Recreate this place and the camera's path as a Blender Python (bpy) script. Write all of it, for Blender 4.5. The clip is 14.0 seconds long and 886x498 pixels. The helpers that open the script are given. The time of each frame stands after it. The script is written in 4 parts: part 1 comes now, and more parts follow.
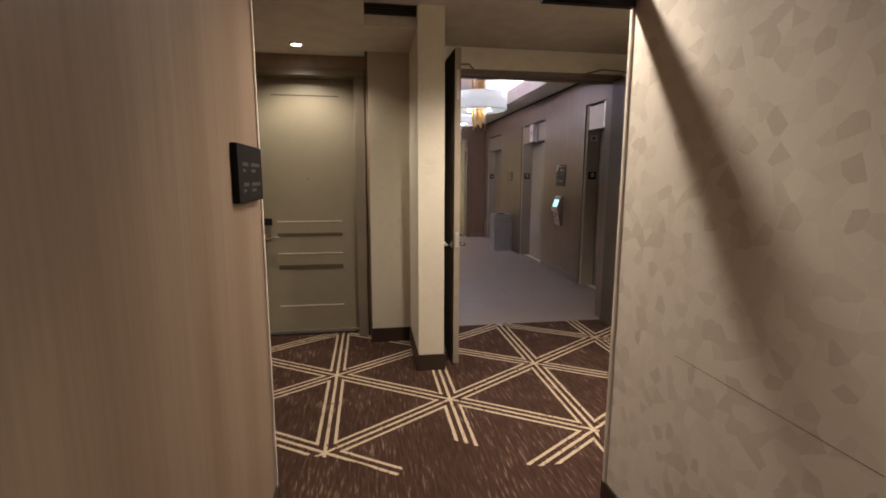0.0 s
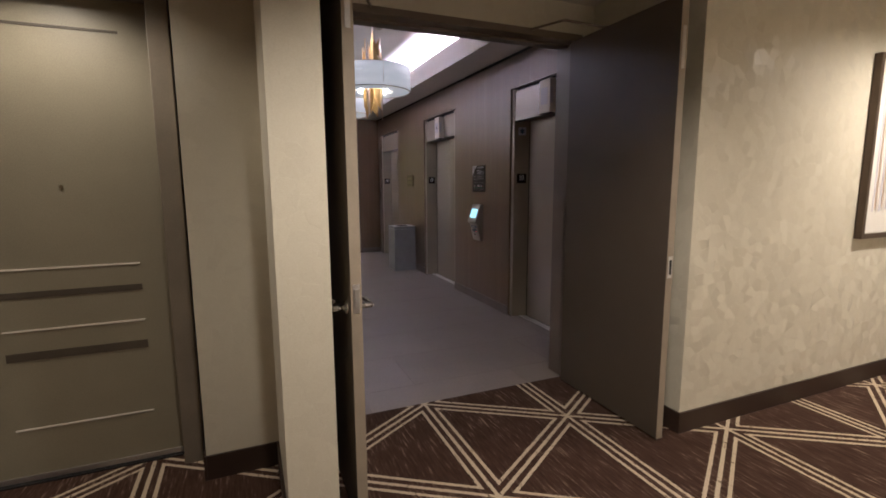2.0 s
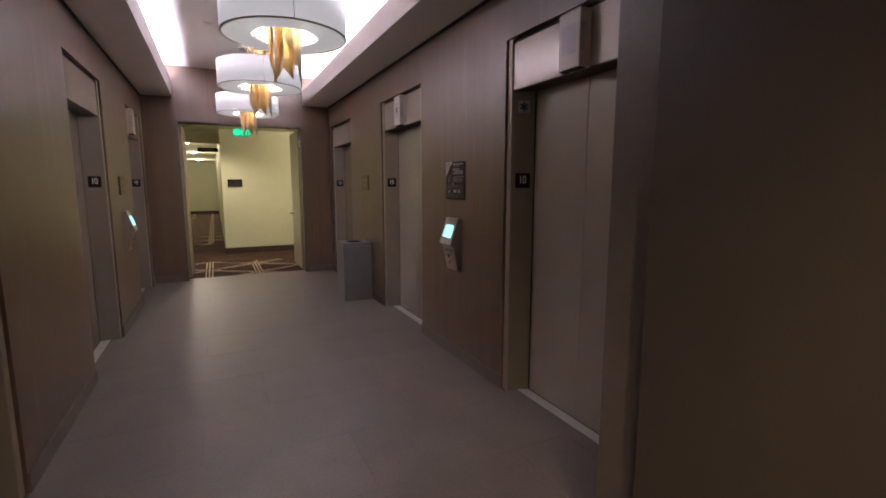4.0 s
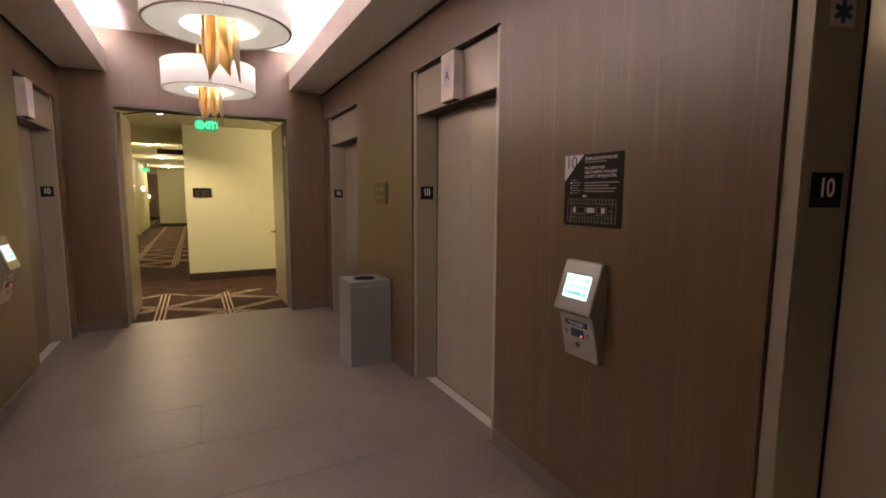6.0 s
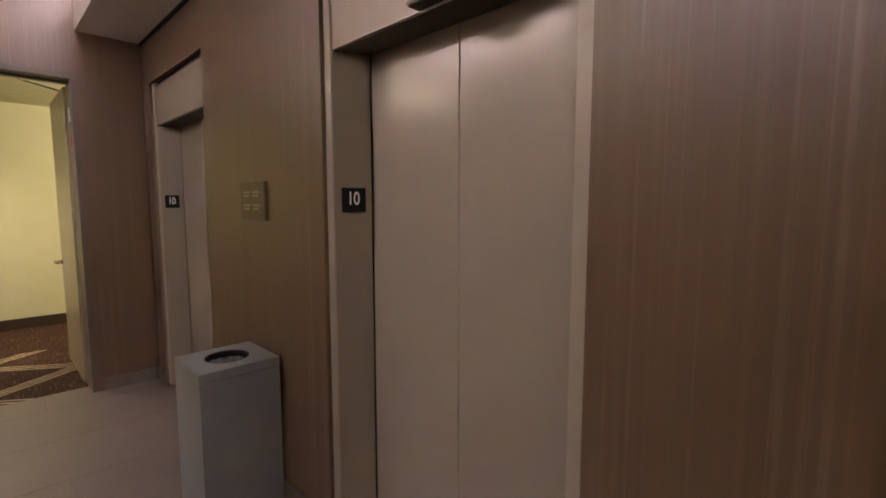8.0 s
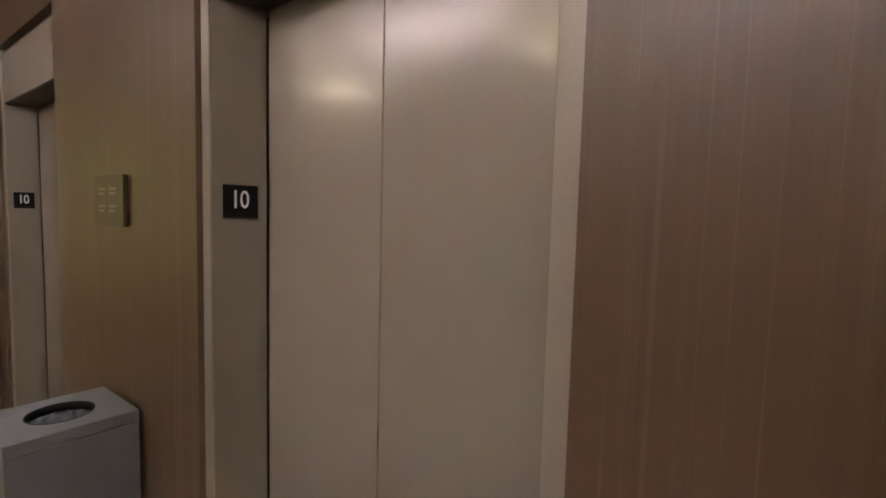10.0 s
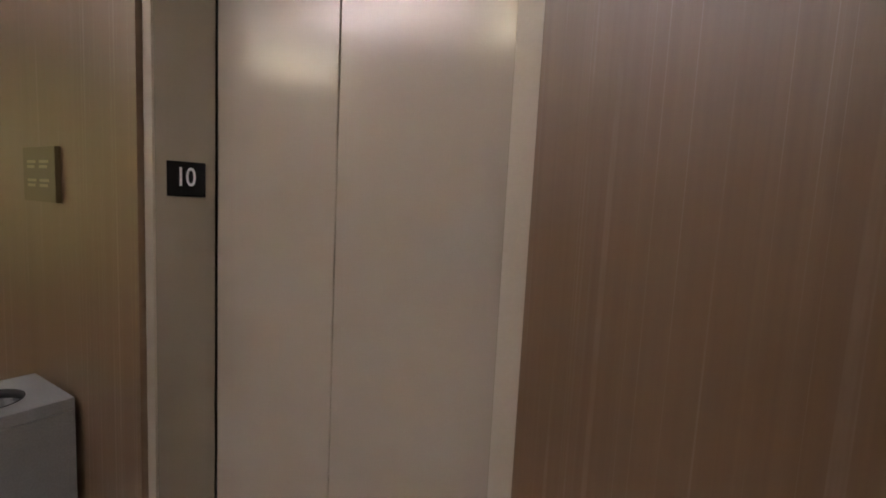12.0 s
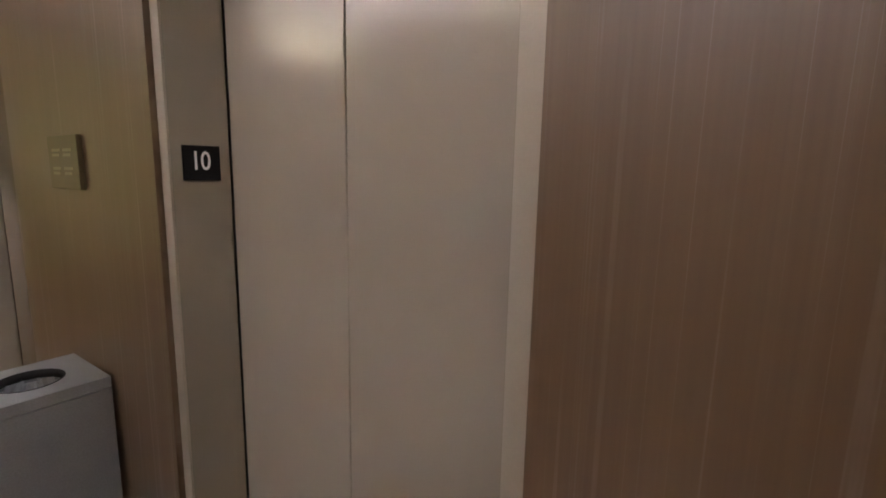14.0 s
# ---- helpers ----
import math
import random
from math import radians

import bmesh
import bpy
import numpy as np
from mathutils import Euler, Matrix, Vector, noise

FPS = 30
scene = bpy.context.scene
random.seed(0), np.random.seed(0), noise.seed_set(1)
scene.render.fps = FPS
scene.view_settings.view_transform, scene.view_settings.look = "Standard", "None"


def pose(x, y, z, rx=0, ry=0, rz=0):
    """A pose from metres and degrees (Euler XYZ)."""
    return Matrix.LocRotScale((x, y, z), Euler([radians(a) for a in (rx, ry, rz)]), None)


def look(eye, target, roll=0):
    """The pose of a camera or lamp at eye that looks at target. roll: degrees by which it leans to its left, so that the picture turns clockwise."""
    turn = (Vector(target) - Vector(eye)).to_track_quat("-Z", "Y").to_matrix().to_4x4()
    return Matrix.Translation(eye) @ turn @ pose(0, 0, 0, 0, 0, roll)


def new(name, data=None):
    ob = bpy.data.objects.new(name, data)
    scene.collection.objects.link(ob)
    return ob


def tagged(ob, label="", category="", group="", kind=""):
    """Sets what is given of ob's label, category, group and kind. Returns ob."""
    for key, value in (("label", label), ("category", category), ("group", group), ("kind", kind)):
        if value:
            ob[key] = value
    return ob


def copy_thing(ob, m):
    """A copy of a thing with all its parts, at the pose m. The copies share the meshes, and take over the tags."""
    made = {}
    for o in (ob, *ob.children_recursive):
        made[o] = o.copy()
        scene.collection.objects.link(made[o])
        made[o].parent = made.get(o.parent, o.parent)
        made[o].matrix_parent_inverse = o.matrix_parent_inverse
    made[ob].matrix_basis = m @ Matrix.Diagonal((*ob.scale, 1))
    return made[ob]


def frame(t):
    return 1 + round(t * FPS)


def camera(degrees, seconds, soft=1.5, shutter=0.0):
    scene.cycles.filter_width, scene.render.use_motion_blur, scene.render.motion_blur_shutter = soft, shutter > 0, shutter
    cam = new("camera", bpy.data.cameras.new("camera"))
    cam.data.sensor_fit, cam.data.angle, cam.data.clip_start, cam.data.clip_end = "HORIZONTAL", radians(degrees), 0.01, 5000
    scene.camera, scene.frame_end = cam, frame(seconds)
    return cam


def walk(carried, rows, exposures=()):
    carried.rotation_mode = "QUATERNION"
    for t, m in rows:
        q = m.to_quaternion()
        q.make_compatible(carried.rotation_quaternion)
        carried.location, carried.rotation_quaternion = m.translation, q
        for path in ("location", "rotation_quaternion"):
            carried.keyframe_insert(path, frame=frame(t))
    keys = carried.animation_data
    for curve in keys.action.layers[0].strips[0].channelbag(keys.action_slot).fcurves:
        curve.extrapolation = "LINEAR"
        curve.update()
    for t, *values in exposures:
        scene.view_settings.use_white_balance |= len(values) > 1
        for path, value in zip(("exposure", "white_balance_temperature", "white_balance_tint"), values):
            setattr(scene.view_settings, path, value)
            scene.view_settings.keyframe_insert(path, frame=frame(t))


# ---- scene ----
cam = camera(87.1, 14.0, soft=1.8)
PATH = [
    (0, (0.111, 0.127, 1.488), (0.423, 2.079, 1.186), 0.2),
    (0.5, (0.1, 0.564, 1.479), (0.521, 2.498, 1.189), 0.1),
    (1, (0.182, 1.0, 1.49), (0.72, 2.906, 1.216), 0.1),
    (1.5, (0.215, 1.433, 1.496), (0.885, 3.298, 1.225), -0.2),
    (2, (0.397, 1.795, 1.483), (1.157, 3.624, 1.202), -0.35),
    (2.5, (0.625, 2.134, 1.492), (1.456, 3.931, 1.207), 0.0),
    (3, (0.881, 2.523, 1.501), (1.759, 4.298, 1.218), 0.4),
    (5.5, (1.428, 4.983, 1.482), (2.275, 6.778, 1.236), -0.8),
    (6, (1.496, 5.461, 1.502), (2.427, 7.217, 1.276), 0.3),
    (6.5, (1.516, 5.961, 1.512), (2.541, 7.661, 1.268), 0.9),
    (7, (1.637, 6.39, 1.503), (2.779, 8.013, 1.253), 0.8),
    (7.5, (1.833, 6.789, 1.479), (3.138, 8.286, 1.245), 0.7),
    (8, (2.0, 7.147, 1.511), (3.404, 8.558, 1.316), 0.0),
    (8.5, (2.22, 7.332, 1.493), (3.679, 8.693, 1.35), 0.0),
    (9, (2.325, 7.428, 1.501), (3.842, 8.726, 1.383), 0.5),
    (11.5, (2.35, 7.427, 1.496), (4.017, 8.514, 1.3), 2.7),
    (12, (2.358, 7.425, 1.496), (4.045, 8.481, 1.296), 2.9),
    (12.5, (2.337, 7.42, 1.492), (4.036, 8.453, 1.278), 2.4),
    (13, (2.377, 7.425, 1.501), (4.043, 8.501, 1.241), 2.0),
    (13.5, (2.388, 7.42, 1.509), (4.008, 8.548, 1.194), 0.8),
    (14, (2.38, 7.41, 1.504), (4.002, 8.536, 1.19), 1.1),
]
EXPOSURES = [(0.0, 0.42, 5700, 16), (1.0, 0.36, 5500, 14), (2.0, -0.03, 5450, 15), (3.0, -0.04, 5450, 18), (5.5, 0.28, 7000, 17), (6.5, 0.36, 7250, 16), (7.5, 0.38, 6850, 13), (8.5, 0.39, 6550, 17), (9.0, 0.41, 6500, 12), (11.5, 0.68, 6150, 6), (14.0, 0.68, 6150, 6)]
COVE, DOWN, SHADE = 128, 6.5, 0.60               # strengths of the cove strips, the downlights and the drum shades
walk(cam, [(t, look(eye, target, roll)) for t, eye, target, roll in PATH], EXPOSURES)

# ---- world and large lights ----
world = bpy.data.worlds.new("world")
scene.world = world
world.use_nodes = True
world.node_tree.nodes["Background"].inputs[0].default_value = (0.02, 0.02, 0.025, 1)
world.node_tree.nodes["Background"].inputs[1].default_value = 0.3

LX, RX, FARY, NEARY = 0.305, 3.03, 11.68, 4.77     # the elevator lobby
SOFTWARM, COOL = (1.0, 0.82, 0.58), (0.99, 0.90, 1.0)


def area_lamp(name, m, sx, sy, power, color, spread=180):
    data = bpy.data.lights.new(name, "AREA")
    data.shape, data.size, data.size_y = "RECTANGLE", sx, sy
    data.energy, data.color, data.spread = power, color, radians(spread)
    ob = new(name, data)
    ob.matrix_world = m
    return ob


def spot_lamp(name, x, y, z, power, color, angle=110, blend=0.6, radius=0.04, tilt=(0, 0)):
    data = bpy.data.lights.new(name, "SPOT")
    data.energy, data.color, data.spot_size, data.spot_blend, data.shadow_soft_size = power, color, radians(angle), blend, radius
    ob = new(name, data)
    ob.matrix_world = pose(x, y, z, tilt[0], tilt[1], 0)
    return ob


# cove light hidden behind both lips of the lobby ceiling
for cx in (0.52, 2.82):
    area_lamp("cove_light", pose(cx, 9.0, 2.86, 180, 0, 0), 0.12, 5.1, COVE, COOL)
# recessed downlights of the corridors; x 1.50, x 6.6, y -0.9 are added, unseen
DOWNLIGHTS = [(-0.43, 4.15, 2.53, 10), (0.62, 2.22, 2.68, 18.5), (1.50, 2.62, 2.68, 25), (4.4, 2.85, 2.68, 42), (6.6, 2.8, 2.68, 30), (0.40, -0.9, 2.68, 9),
              (1.1, 13.6, 2.68, 26), (3.4, 12.75, 2.68, 36), (4.2, 13.3, 2.68, 28), (0.6, 18.5, 2.68, 30), (0.6, 23.0, 2.68, 30), (0.6, 28.4, 2.68, 45), (0.4, 35.5, 2.68, 40)]
for dx, dy, dz, power in DOWNLIGHTS:
    if dy > 12 and dx > 2 or dy > 14:              # domes added in the far corridor, so that its ceiling is lit too
        data = bpy.data.lights.new("dome_light", "POINT")
        data.energy, data.color, data.shadow_soft_size = power * DOWN * 0.21, SOFTWARM, 0.05
        new("dome_light", data).matrix_world = pose(dx, dy, dz - 0.09)
    else:
        spot_lamp("downlight_beam", dx, dy, dz - 0.012, power * DOWN, SOFTWARM, 156 if dx > 4 else 140, 0.9 if dx > 4 else 0.6, 0.05)


# ---- materials ----
def material(name):
    m = bpy.data.materials.new(name)
    m.use_nodes = True
    t = m.node_tree
    return m, t, t.nodes["Principled BSDF"]


def link(t, a, b):
    t.links.new(a, b)


def coords(t, scale=(1, 1, 1), turn=(0, 0, 0)):
    g, mp = t.nodes.new("ShaderNodeNewGeometry"), t.nodes.new("ShaderNodeMapping")
    mp.inputs["Scale"].default_value, mp.inputs["Rotation"].default_value = scale, turn
    link(t, g.outputs["Position"], mp.inputs["Vector"])
    return mp.outputs[0]


def noise_tex(t, vec, scale=1.0, detail=4.0, rough=0.55):
    n = t.nodes.new("ShaderNodeTexNoise")
    n.inputs["Scale"].default_value, n.inputs["Detail"].default_value, n.inputs["Roughness"].default_value = scale, detail, rough
    link(t, vec, n.inputs["Vector"])
    return n.outputs["Fac"]


def ramp(t, fac, stops):
    r = t.nodes.new("ShaderNodeValToRGB")
    e = r.color_ramp.elements
    while len(e) < len(stops):
        e.new(0.5)
    for el, (p, c) in zip(e, stops):
        el.position, el.color = p, (*c, 1) if len(c) == 3 else c
    link(t, fac, r.inputs[0])
    return r.outputs[0]


def mixc(t, fac, a, b, mode="MIX"):
    n = t.nodes.new("ShaderNodeMix")
    n.data_type, n.blend_type = "RGBA", mode
    for key, v in ((0, fac), (6, a), (7, b)):
        if isinstance(v, (int, float)):
            n.inputs[key].default_value = v
        elif isinstance(v, tuple):
            n.inputs[key].default_value = (*v, 1)
        else:
            link(t, v, n.inputs[key])
    return n.outputs[2]


def op(t, kind, a, b=0.0, c=0.0):
    n = t.nodes.new("ShaderNodeMath")
    n.operation = kind
    for i, v in enumerate((a, b, c)):
        if isinstance(v, (int, float)):
            n.inputs[i].default_value = v
        else:
            link(t, v, n.inputs[i])
    return n.outputs[0]


def bump(t, bsdf, height, strength=0.2, dist=0.002):
    b = t.nodes.new("ShaderNodeBump")
    b.inputs["Strength"].default_value, b.inputs["Distance"].default_value = strength, dist
    link(t, height, b.inputs["Height"])
    link(t, b.outputs[0], bsdf.inputs["Normal"])


def span(t, fac, lo, hi):
    n = t.nodes.new("ShaderNodeMapRange")
    n.inputs["To Min"].default_value, n.inputs["To Max"].default_value = lo, hi
    link(t, fac, n.inputs["Value"])
    return n.outputs[0]


def plain(name, color, rough=0.5, metal=0.0, vary=0.12, scale=6.0, grain=180.0, relief=0.05, coat=0.0, fleck=0.08):
    """A painted or metal surface with broad blotches, fine grain and faint relief."""
    m, t, b = material(name)
    broad, fine = noise_tex(t, coords(t), scale), noise_tex(t, coords(t), grain, 2)
    c = ramp(t, broad, [(0.25, tuple(v * (1 - vary) for v in color)), (0.75, tuple(min(1, v * (1 + vary)) for v in color))])
    link(t, mixc(t, fleck, c, ramp(t, fine, [(0.3, (0, 0, 0)), (0.7, (1, 1, 1))]), "OVERLAY"), b.inputs["Base Color"])
    swing = 0.06 if rough > 0.345 else 0.015
    link(t, span(t, broad, max(0.03, rough - swing), min(1, rough + swing)), b.inputs["Roughness"])
    b.inputs["Metallic"].default_value, b.inputs["Coat Weight"].default_value = metal, coat
    bump(t, b, fine, relief, 0.001)
    return m


def glow(name, color, strength, base=(0.8, 0.8, 0.8)):
    m, t, b = material(name)
    b.inputs["Base Color"].default_value = (*base, 1)
    b.inputs["Emission Color"].default_value, b.inputs["Emission Strength"].default_value = (*color, 1), strength
    b.inputs["Roughness"].default_value = 0.5
    return m


def striated(name, dark, light, thread, rough=0.42):
    """Wall covering with fine upright threads; some are glossy and coloured paler for their glints, singly and in soft
    bundles.
    """
    m, t, b = material(name)
    fine = noise_tex(t, coords(t, (150, 150, 0.5)), 1.0, 3, 0.6)
    wide = noise_tex(t, coords(t, (9, 9, 0.15)), 1.0, 3)
    c = ramp(t, op(t, "ADD", op(t, "MULTIPLY", fine, 0.45), op(t, "MULTIPLY", wide, 0.55)), [(0.34, dark), (0.66, light)])
    strand = noise_tex(t, coords(t, (31, 31, 0.10)), 1.0, 1, 0.4)
    thin = ramp(t, op(t, "ABSOLUTE", op(t, "SUBTRACT", strand, 0.5)), [(0.004, (1, 1, 1)), (0.014, (0, 0, 0))])
    bundle = ramp(t, noise_tex(t, coords(t, (24, 24, 0.18)), 1.0, 3, 0.6), [(0.56, (0, 0, 0)), (0.72, (1, 1, 1))])
    broken = ramp(t, noise_tex(t, coords(t, (14, 14, 2.4)), 1.0, 4, 0.7), [(0.36, (0, 0, 0)), (0.58, (1, 1, 1))])
    hair = ramp(t, noise_tex(t, coords(t, (380, 380, 0.6)), 1.0, 2, 0.6), [(0.50, (0.12, 0.12, 0.12)), (0.62, (1, 1, 1))])
    h = op(t, "MULTIPLY", op(t, "MAXIMUM", thin, op(t, "MULTIPLY", bundle, hair)), broken)
    # the pale mix paints glints on the raised threads
    link(t, mixc(t, op(t, "MULTIPLY", h, 0.14), c, thread), b.inputs["Base Color"])
    b.inputs["Specular IOR Level"].default_value = 1.0
    b.inputs["Coat Weight"].default_value, b.inputs["Coat Roughness"].default_value = 0.22, 0.36
    link(t, op(t, "SUBTRACT", span(t, fine, rough - 0.03, rough + 0.12), op(t, "MULTIPLY", h, 0.04)), b.inputs["Roughness"])
    bump(t, b, op(t, "ADD", fine, op(t, "MULTIPLY", h, 1.2)), 0.25, 0.001)
    return m


def wood(name, dark, light, rough=0.5):
    m, t, b = material(name)
    grain = noise_tex(t, coords(t, (22, 22, 0.5)), 1.0, 6, 0.65)
    wide = noise_tex(t, coords(t, (5, 5, 0.1)), 1.0, 2)
    flake = noise_tex(t, coords(t, (60, 60, 2.2)), 1.0, 3)
    c = ramp(t, op(t, "ADD", op(t, "MULTIPLY", grain, 0.3), op(t, "MULTIPLY", wide, 0.7)), [(0.35, dark), (0.65, light)])
    link(t, mixc(t, 0.07, c, ramp(t, flake, [(0.35, (0, 0, 0)), (0.65, (1, 1, 1))]), "OVERLAY"), b.inputs["Base Color"])
    link(t, span(t, grain, rough - 0.08, rough + 0.08), b.inputs["Roughness"])
    bump(t, b, grain, 0.12, 0.001)
    return m


def wallpaper(name, base, facet, seed, scale=10.0, gloss=0.36, tilt=0.06, loose=1.0):
    """Cream paper printed with scattered angular facets, some satin, some matt."""
    m, t, b = material(name)
    g = t.nodes.new("ShaderNodeNewGeometry")
    s = t.nodes.new("ShaderNodeSeparateXYZ")
    link(t, g.outputs["Position"], s.inputs[0])
    across = op(t, "ADD", s.outputs[0], s.outputs[1])
    v = t.nodes.new("ShaderNodeCombineXYZ")
    link(t, op(t, "ADD", across, op(t, "MULTIPLY", s.outputs[2], 0.35)), v.inputs[0])
    link(t, op(t, "SUBTRACT", s.outputs[2], op(t, "MULTIPLY", across, 0.25)), v.inputs[1])
    v.inputs[2].default_value = seed
    cell = t.nodes.new("ShaderNodeTexVoronoi")
    cell.voronoi_dimensions, cell.distance = "2D", "EUCLIDEAN"
    cell.inputs["Scale"].default_value, cell.inputs["Randomness"].default_value = scale, loose
    link(t, v.outputs[0], cell.inputs["Vector"])
    sep = t.nodes.new("ShaderNodeSeparateColor")
    link(t, cell.outputs["Color"], sep.inputs[0])
    pick = ramp(t, sep.outputs[0], [(0.0, (0, 0, 0)), (0.44, (0.25, 0.25, 0.25)), (0.66, (0.55, 0.55, 0.55)), (0.86, (1, 1, 1))])
    pick.node.color_ramp.interpolation = "CONSTANT"
    weave = noise_tex(t, coords(t, (160, 160, 220)), 1.0, 2)
    blotch = noise_tex(t, coords(t), 1.5, 3)
    c = mixc(t, pick, base, facet)
    c = mixc(t, op(t, "MULTIPLY", blotch, 0.18), c, tuple(v * 0.8 for v in base))
    link(t, mixc(t, 0.06, c, ramp(t, weave, [(0.3, (0, 0, 0)), (0.7, (1, 1, 1))]), "OVERLAY"), b.inputs["Base Color"])
    link(t, span(t, sep.outputs[1], gloss, 0.64), b.inputs["Roughness"])
    b.inputs["Sheen Weight"].default_value = 0.1
    # every facet leans its own way, so that some catch the light
    away = t.nodes.new("ShaderNodeVectorMath")
    away.operation = "SUBTRACT"
    link(t, v.outputs[0], away.inputs[0])
    link(t, cell.outputs["Position"], away.inputs[1])
    rel = t.nodes.new("ShaderNodeSeparateXYZ")
    link(t, away.outputs[0], rel.inputs[0])
    lean = op(t, "ADD", op(t, "MULTIPLY", rel.outputs[0], op(t, "SUBTRACT", sep.outputs[1], 0.5)), op(t, "MULTIPLY", rel.outputs[1], op(t, "SUBTRACT", sep.outputs[2], 0.5)))
    bump(t, b, op(t, "ADD", op(t, "MULTIPLY", weave, 0.0002), op(t, "MULTIPLY", lean, tilt)), 1.0, 1.0)
    return m


def carpet(name, ox, oy, lo, hi):
    """Dark brown carpet with a pale lattice: a centre line on every lattice line and an outline inset in every triangle."""
    m, t, b = material(name)
    g, s = t.nodes.new("ShaderNodeNewGeometry"), t.nodes.new("ShaderNodeSeparateXYZ")
    wob = t.nodes.new("ShaderNodeTexNoise")
    wob.inputs["Scale"].default_value, wob.inputs["Detail"].default_value = 90, 1
    link(t, g.outputs["Position"], wob.inputs["Vector"])
    link(t, g.outputs["Position"], s.inputs[0])
    jit = op(t, "MULTIPLY", op(t, "SUBTRACT", wob.outputs["Fac"], 0.5), 0.012)
    x, y = op(t, "SUBTRACT", s.outputs[0], ox), op(t, "SUBTRACT", s.outputs[1], oy)
    ux, uy = 0.785, 0.512
    n = math.hypot(ux, uy)
    ds = []
    for a, c, gap in ((1.0, 0.0, ux), (-uy / n, ux / n, 2 * ux * uy / n), (uy / n, ux / n, 2 * ux * uy / n)):
        d = op(t, "ADD", op(t, "MULTIPLY", x, a), op(t, "MULTIPLY", y, c))
        ds.append(op(t, "ABSOLUTE", op(t, "SUBTRACT", d, op(t, "MULTIPLY", op(t, "ROUND", op(t, "DIVIDE", d, gap)), gap))))
    near = op(t, "ADD", op(t, "MINIMUM", op(t, "MINIMUM", ds[0], ds[1]), ds[2]), jit)
    line = op(t, "MAXIMUM", op(t, "LESS_THAN", near, 0.010), op(t, "LESS_THAN", op(t, "ABSOLUTE", op(t, "SUBTRACT", near, 0.050)), 0.0095))
    big = noise_tex(t, coords(t, (1.3, 1.3, 1)), 1.0, 1)
    along = op(t, "ADD", s.outputs[1], op(t, "MULTIPLY", op(t, "SUBTRACT", big, 0.5), 1.6))
    fade = op(t, "MULTIPLY", op(t, "GREATER_THAN", along, lo), op(t, "LESS_THAN", along, hi))
    fade = op(t, "MAXIMUM", fade, op(t, "GREATER_THAN", along, hi + 3.4))
    worn = op(t, "GREATER_THAN", noise_tex(t, coords(t, (70, 14, 1)), 1.0, 3), 0.36)
    line = op(t, "MULTIPLY", op(t, "MULTIPLY", line, fade), worn)
    streak = noise_tex(t, coords(t, (75, 7, 1), (0, 0, 0.12)), 1.0, 4, 0.65)
    blot = noise_tex(t, coords(t, (3, 3, 1)), 1.0, 3)
    pile = noise_tex(t, coords(t, (420, 420, 420)), 1.0, 2)
    ground = ramp(t, op(t, "ADD", op(t, "MULTIPLY", streak, 0.75), op(t, "MULTIPLY", blot, 0.25)),
                  [(0.40, (0.038, 0.020, 0.014)), (0.56, (0.062, 0.034, 0.024)), (0.68, (0.22, 0.155, 0.11))])
    thread = ramp(t, pile, [(0.3, (0.40, 0.31, 0.21)), (0.7, (0.58, 0.48, 0.35))])
    link(t, mixc(t, line, ground, thread), b.inputs["Base Color"])
    b.inputs["Roughness"].default_value = 0.95
    b.inputs["Specular IOR Level"].default_value = 0.1
    bump(t, b, op(t, "ADD", pile, op(t, "MULTIPLY", line, 0.6)), 0.5, 0.003)
    return m


def stone_tile(name):
    m, t, b = material(name)
    info = t.nodes.new("ShaderNodeObjectInfo")
    cloud = noise_tex(t, coords(t), 2.2, 6, 0.6)
    fleck = noise_tex(t, coords(t), 60, 3)
    c = ramp(t, cloud, [(0.3, (0.152, 0.123, 0.106)), (0.7, (0.198, 0.163, 0.142))])
    c = mixc(t, op(t, "MULTIPLY", info.outputs["Random"], 0.25), c, (0.216, 0.178, 0.157))
    link(t, mixc(t, 0.08, c, ramp(t, fleck, [(0.35, (0, 0, 0)), (0.65, (1, 1, 1))]), "OVERLAY"), b.inputs["Base Color"])
    link(t, span(t, cloud, 0.36, 0.52), b.inputs["Roughness"])
    bump(t, b, fleck, 0.04, 0.001)
    return m


M_LOBBY = striated("lobby_wallcovering", (0.118, 0.064, 0.029), (0.154, 0.090, 0.046), (0.44, 0.38, 0.35), 0.36)
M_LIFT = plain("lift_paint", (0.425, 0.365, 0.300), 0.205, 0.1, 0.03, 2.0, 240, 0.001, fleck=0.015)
# darkened copy of the lift paint: the jambs' shade is put into the colour
M_LIFTSHADED = plain("lift_paint_shaded", (0.285, 0.242, 0.187), 0.5, 0.0, 0.03, 2.0, 240, 0.002, fleck=0.02)
M_LIFTLIT = plain("lift_paint_lit", (0.43, 0.37, 0.30), 0.42, 0.1, 0.05, fleck=0.02)
M_SILL = plain("aluminium_sill", (0.62, 0.59, 0.56), 0.45, 0.25, 0.05)
# near-black: paints the shade in gaps and reveals, also colours black parts
M_GAP = plain("shadow_gap", (0.012, 0.010, 0.010), 0.8)
M_TILE = stone_tile("floor_tile")
M_GROUT = plain("grout", (0.125, 0.107, 0.093), 0.85)
M_CARPET = carpet("patterned_carpet", 1.418, 3.573, 2.45, 9.0)
M_CARPETFAR = carpet("patterned_carpet_far", 1.045, 12.56, 11.0, 13.4)
M_PAPER = wallpaper("facet_wallpaper", (0.80, 0.735, 0.63), (0.67, 0.60, 0.50), 3.0, 19.0, loose=0.9)
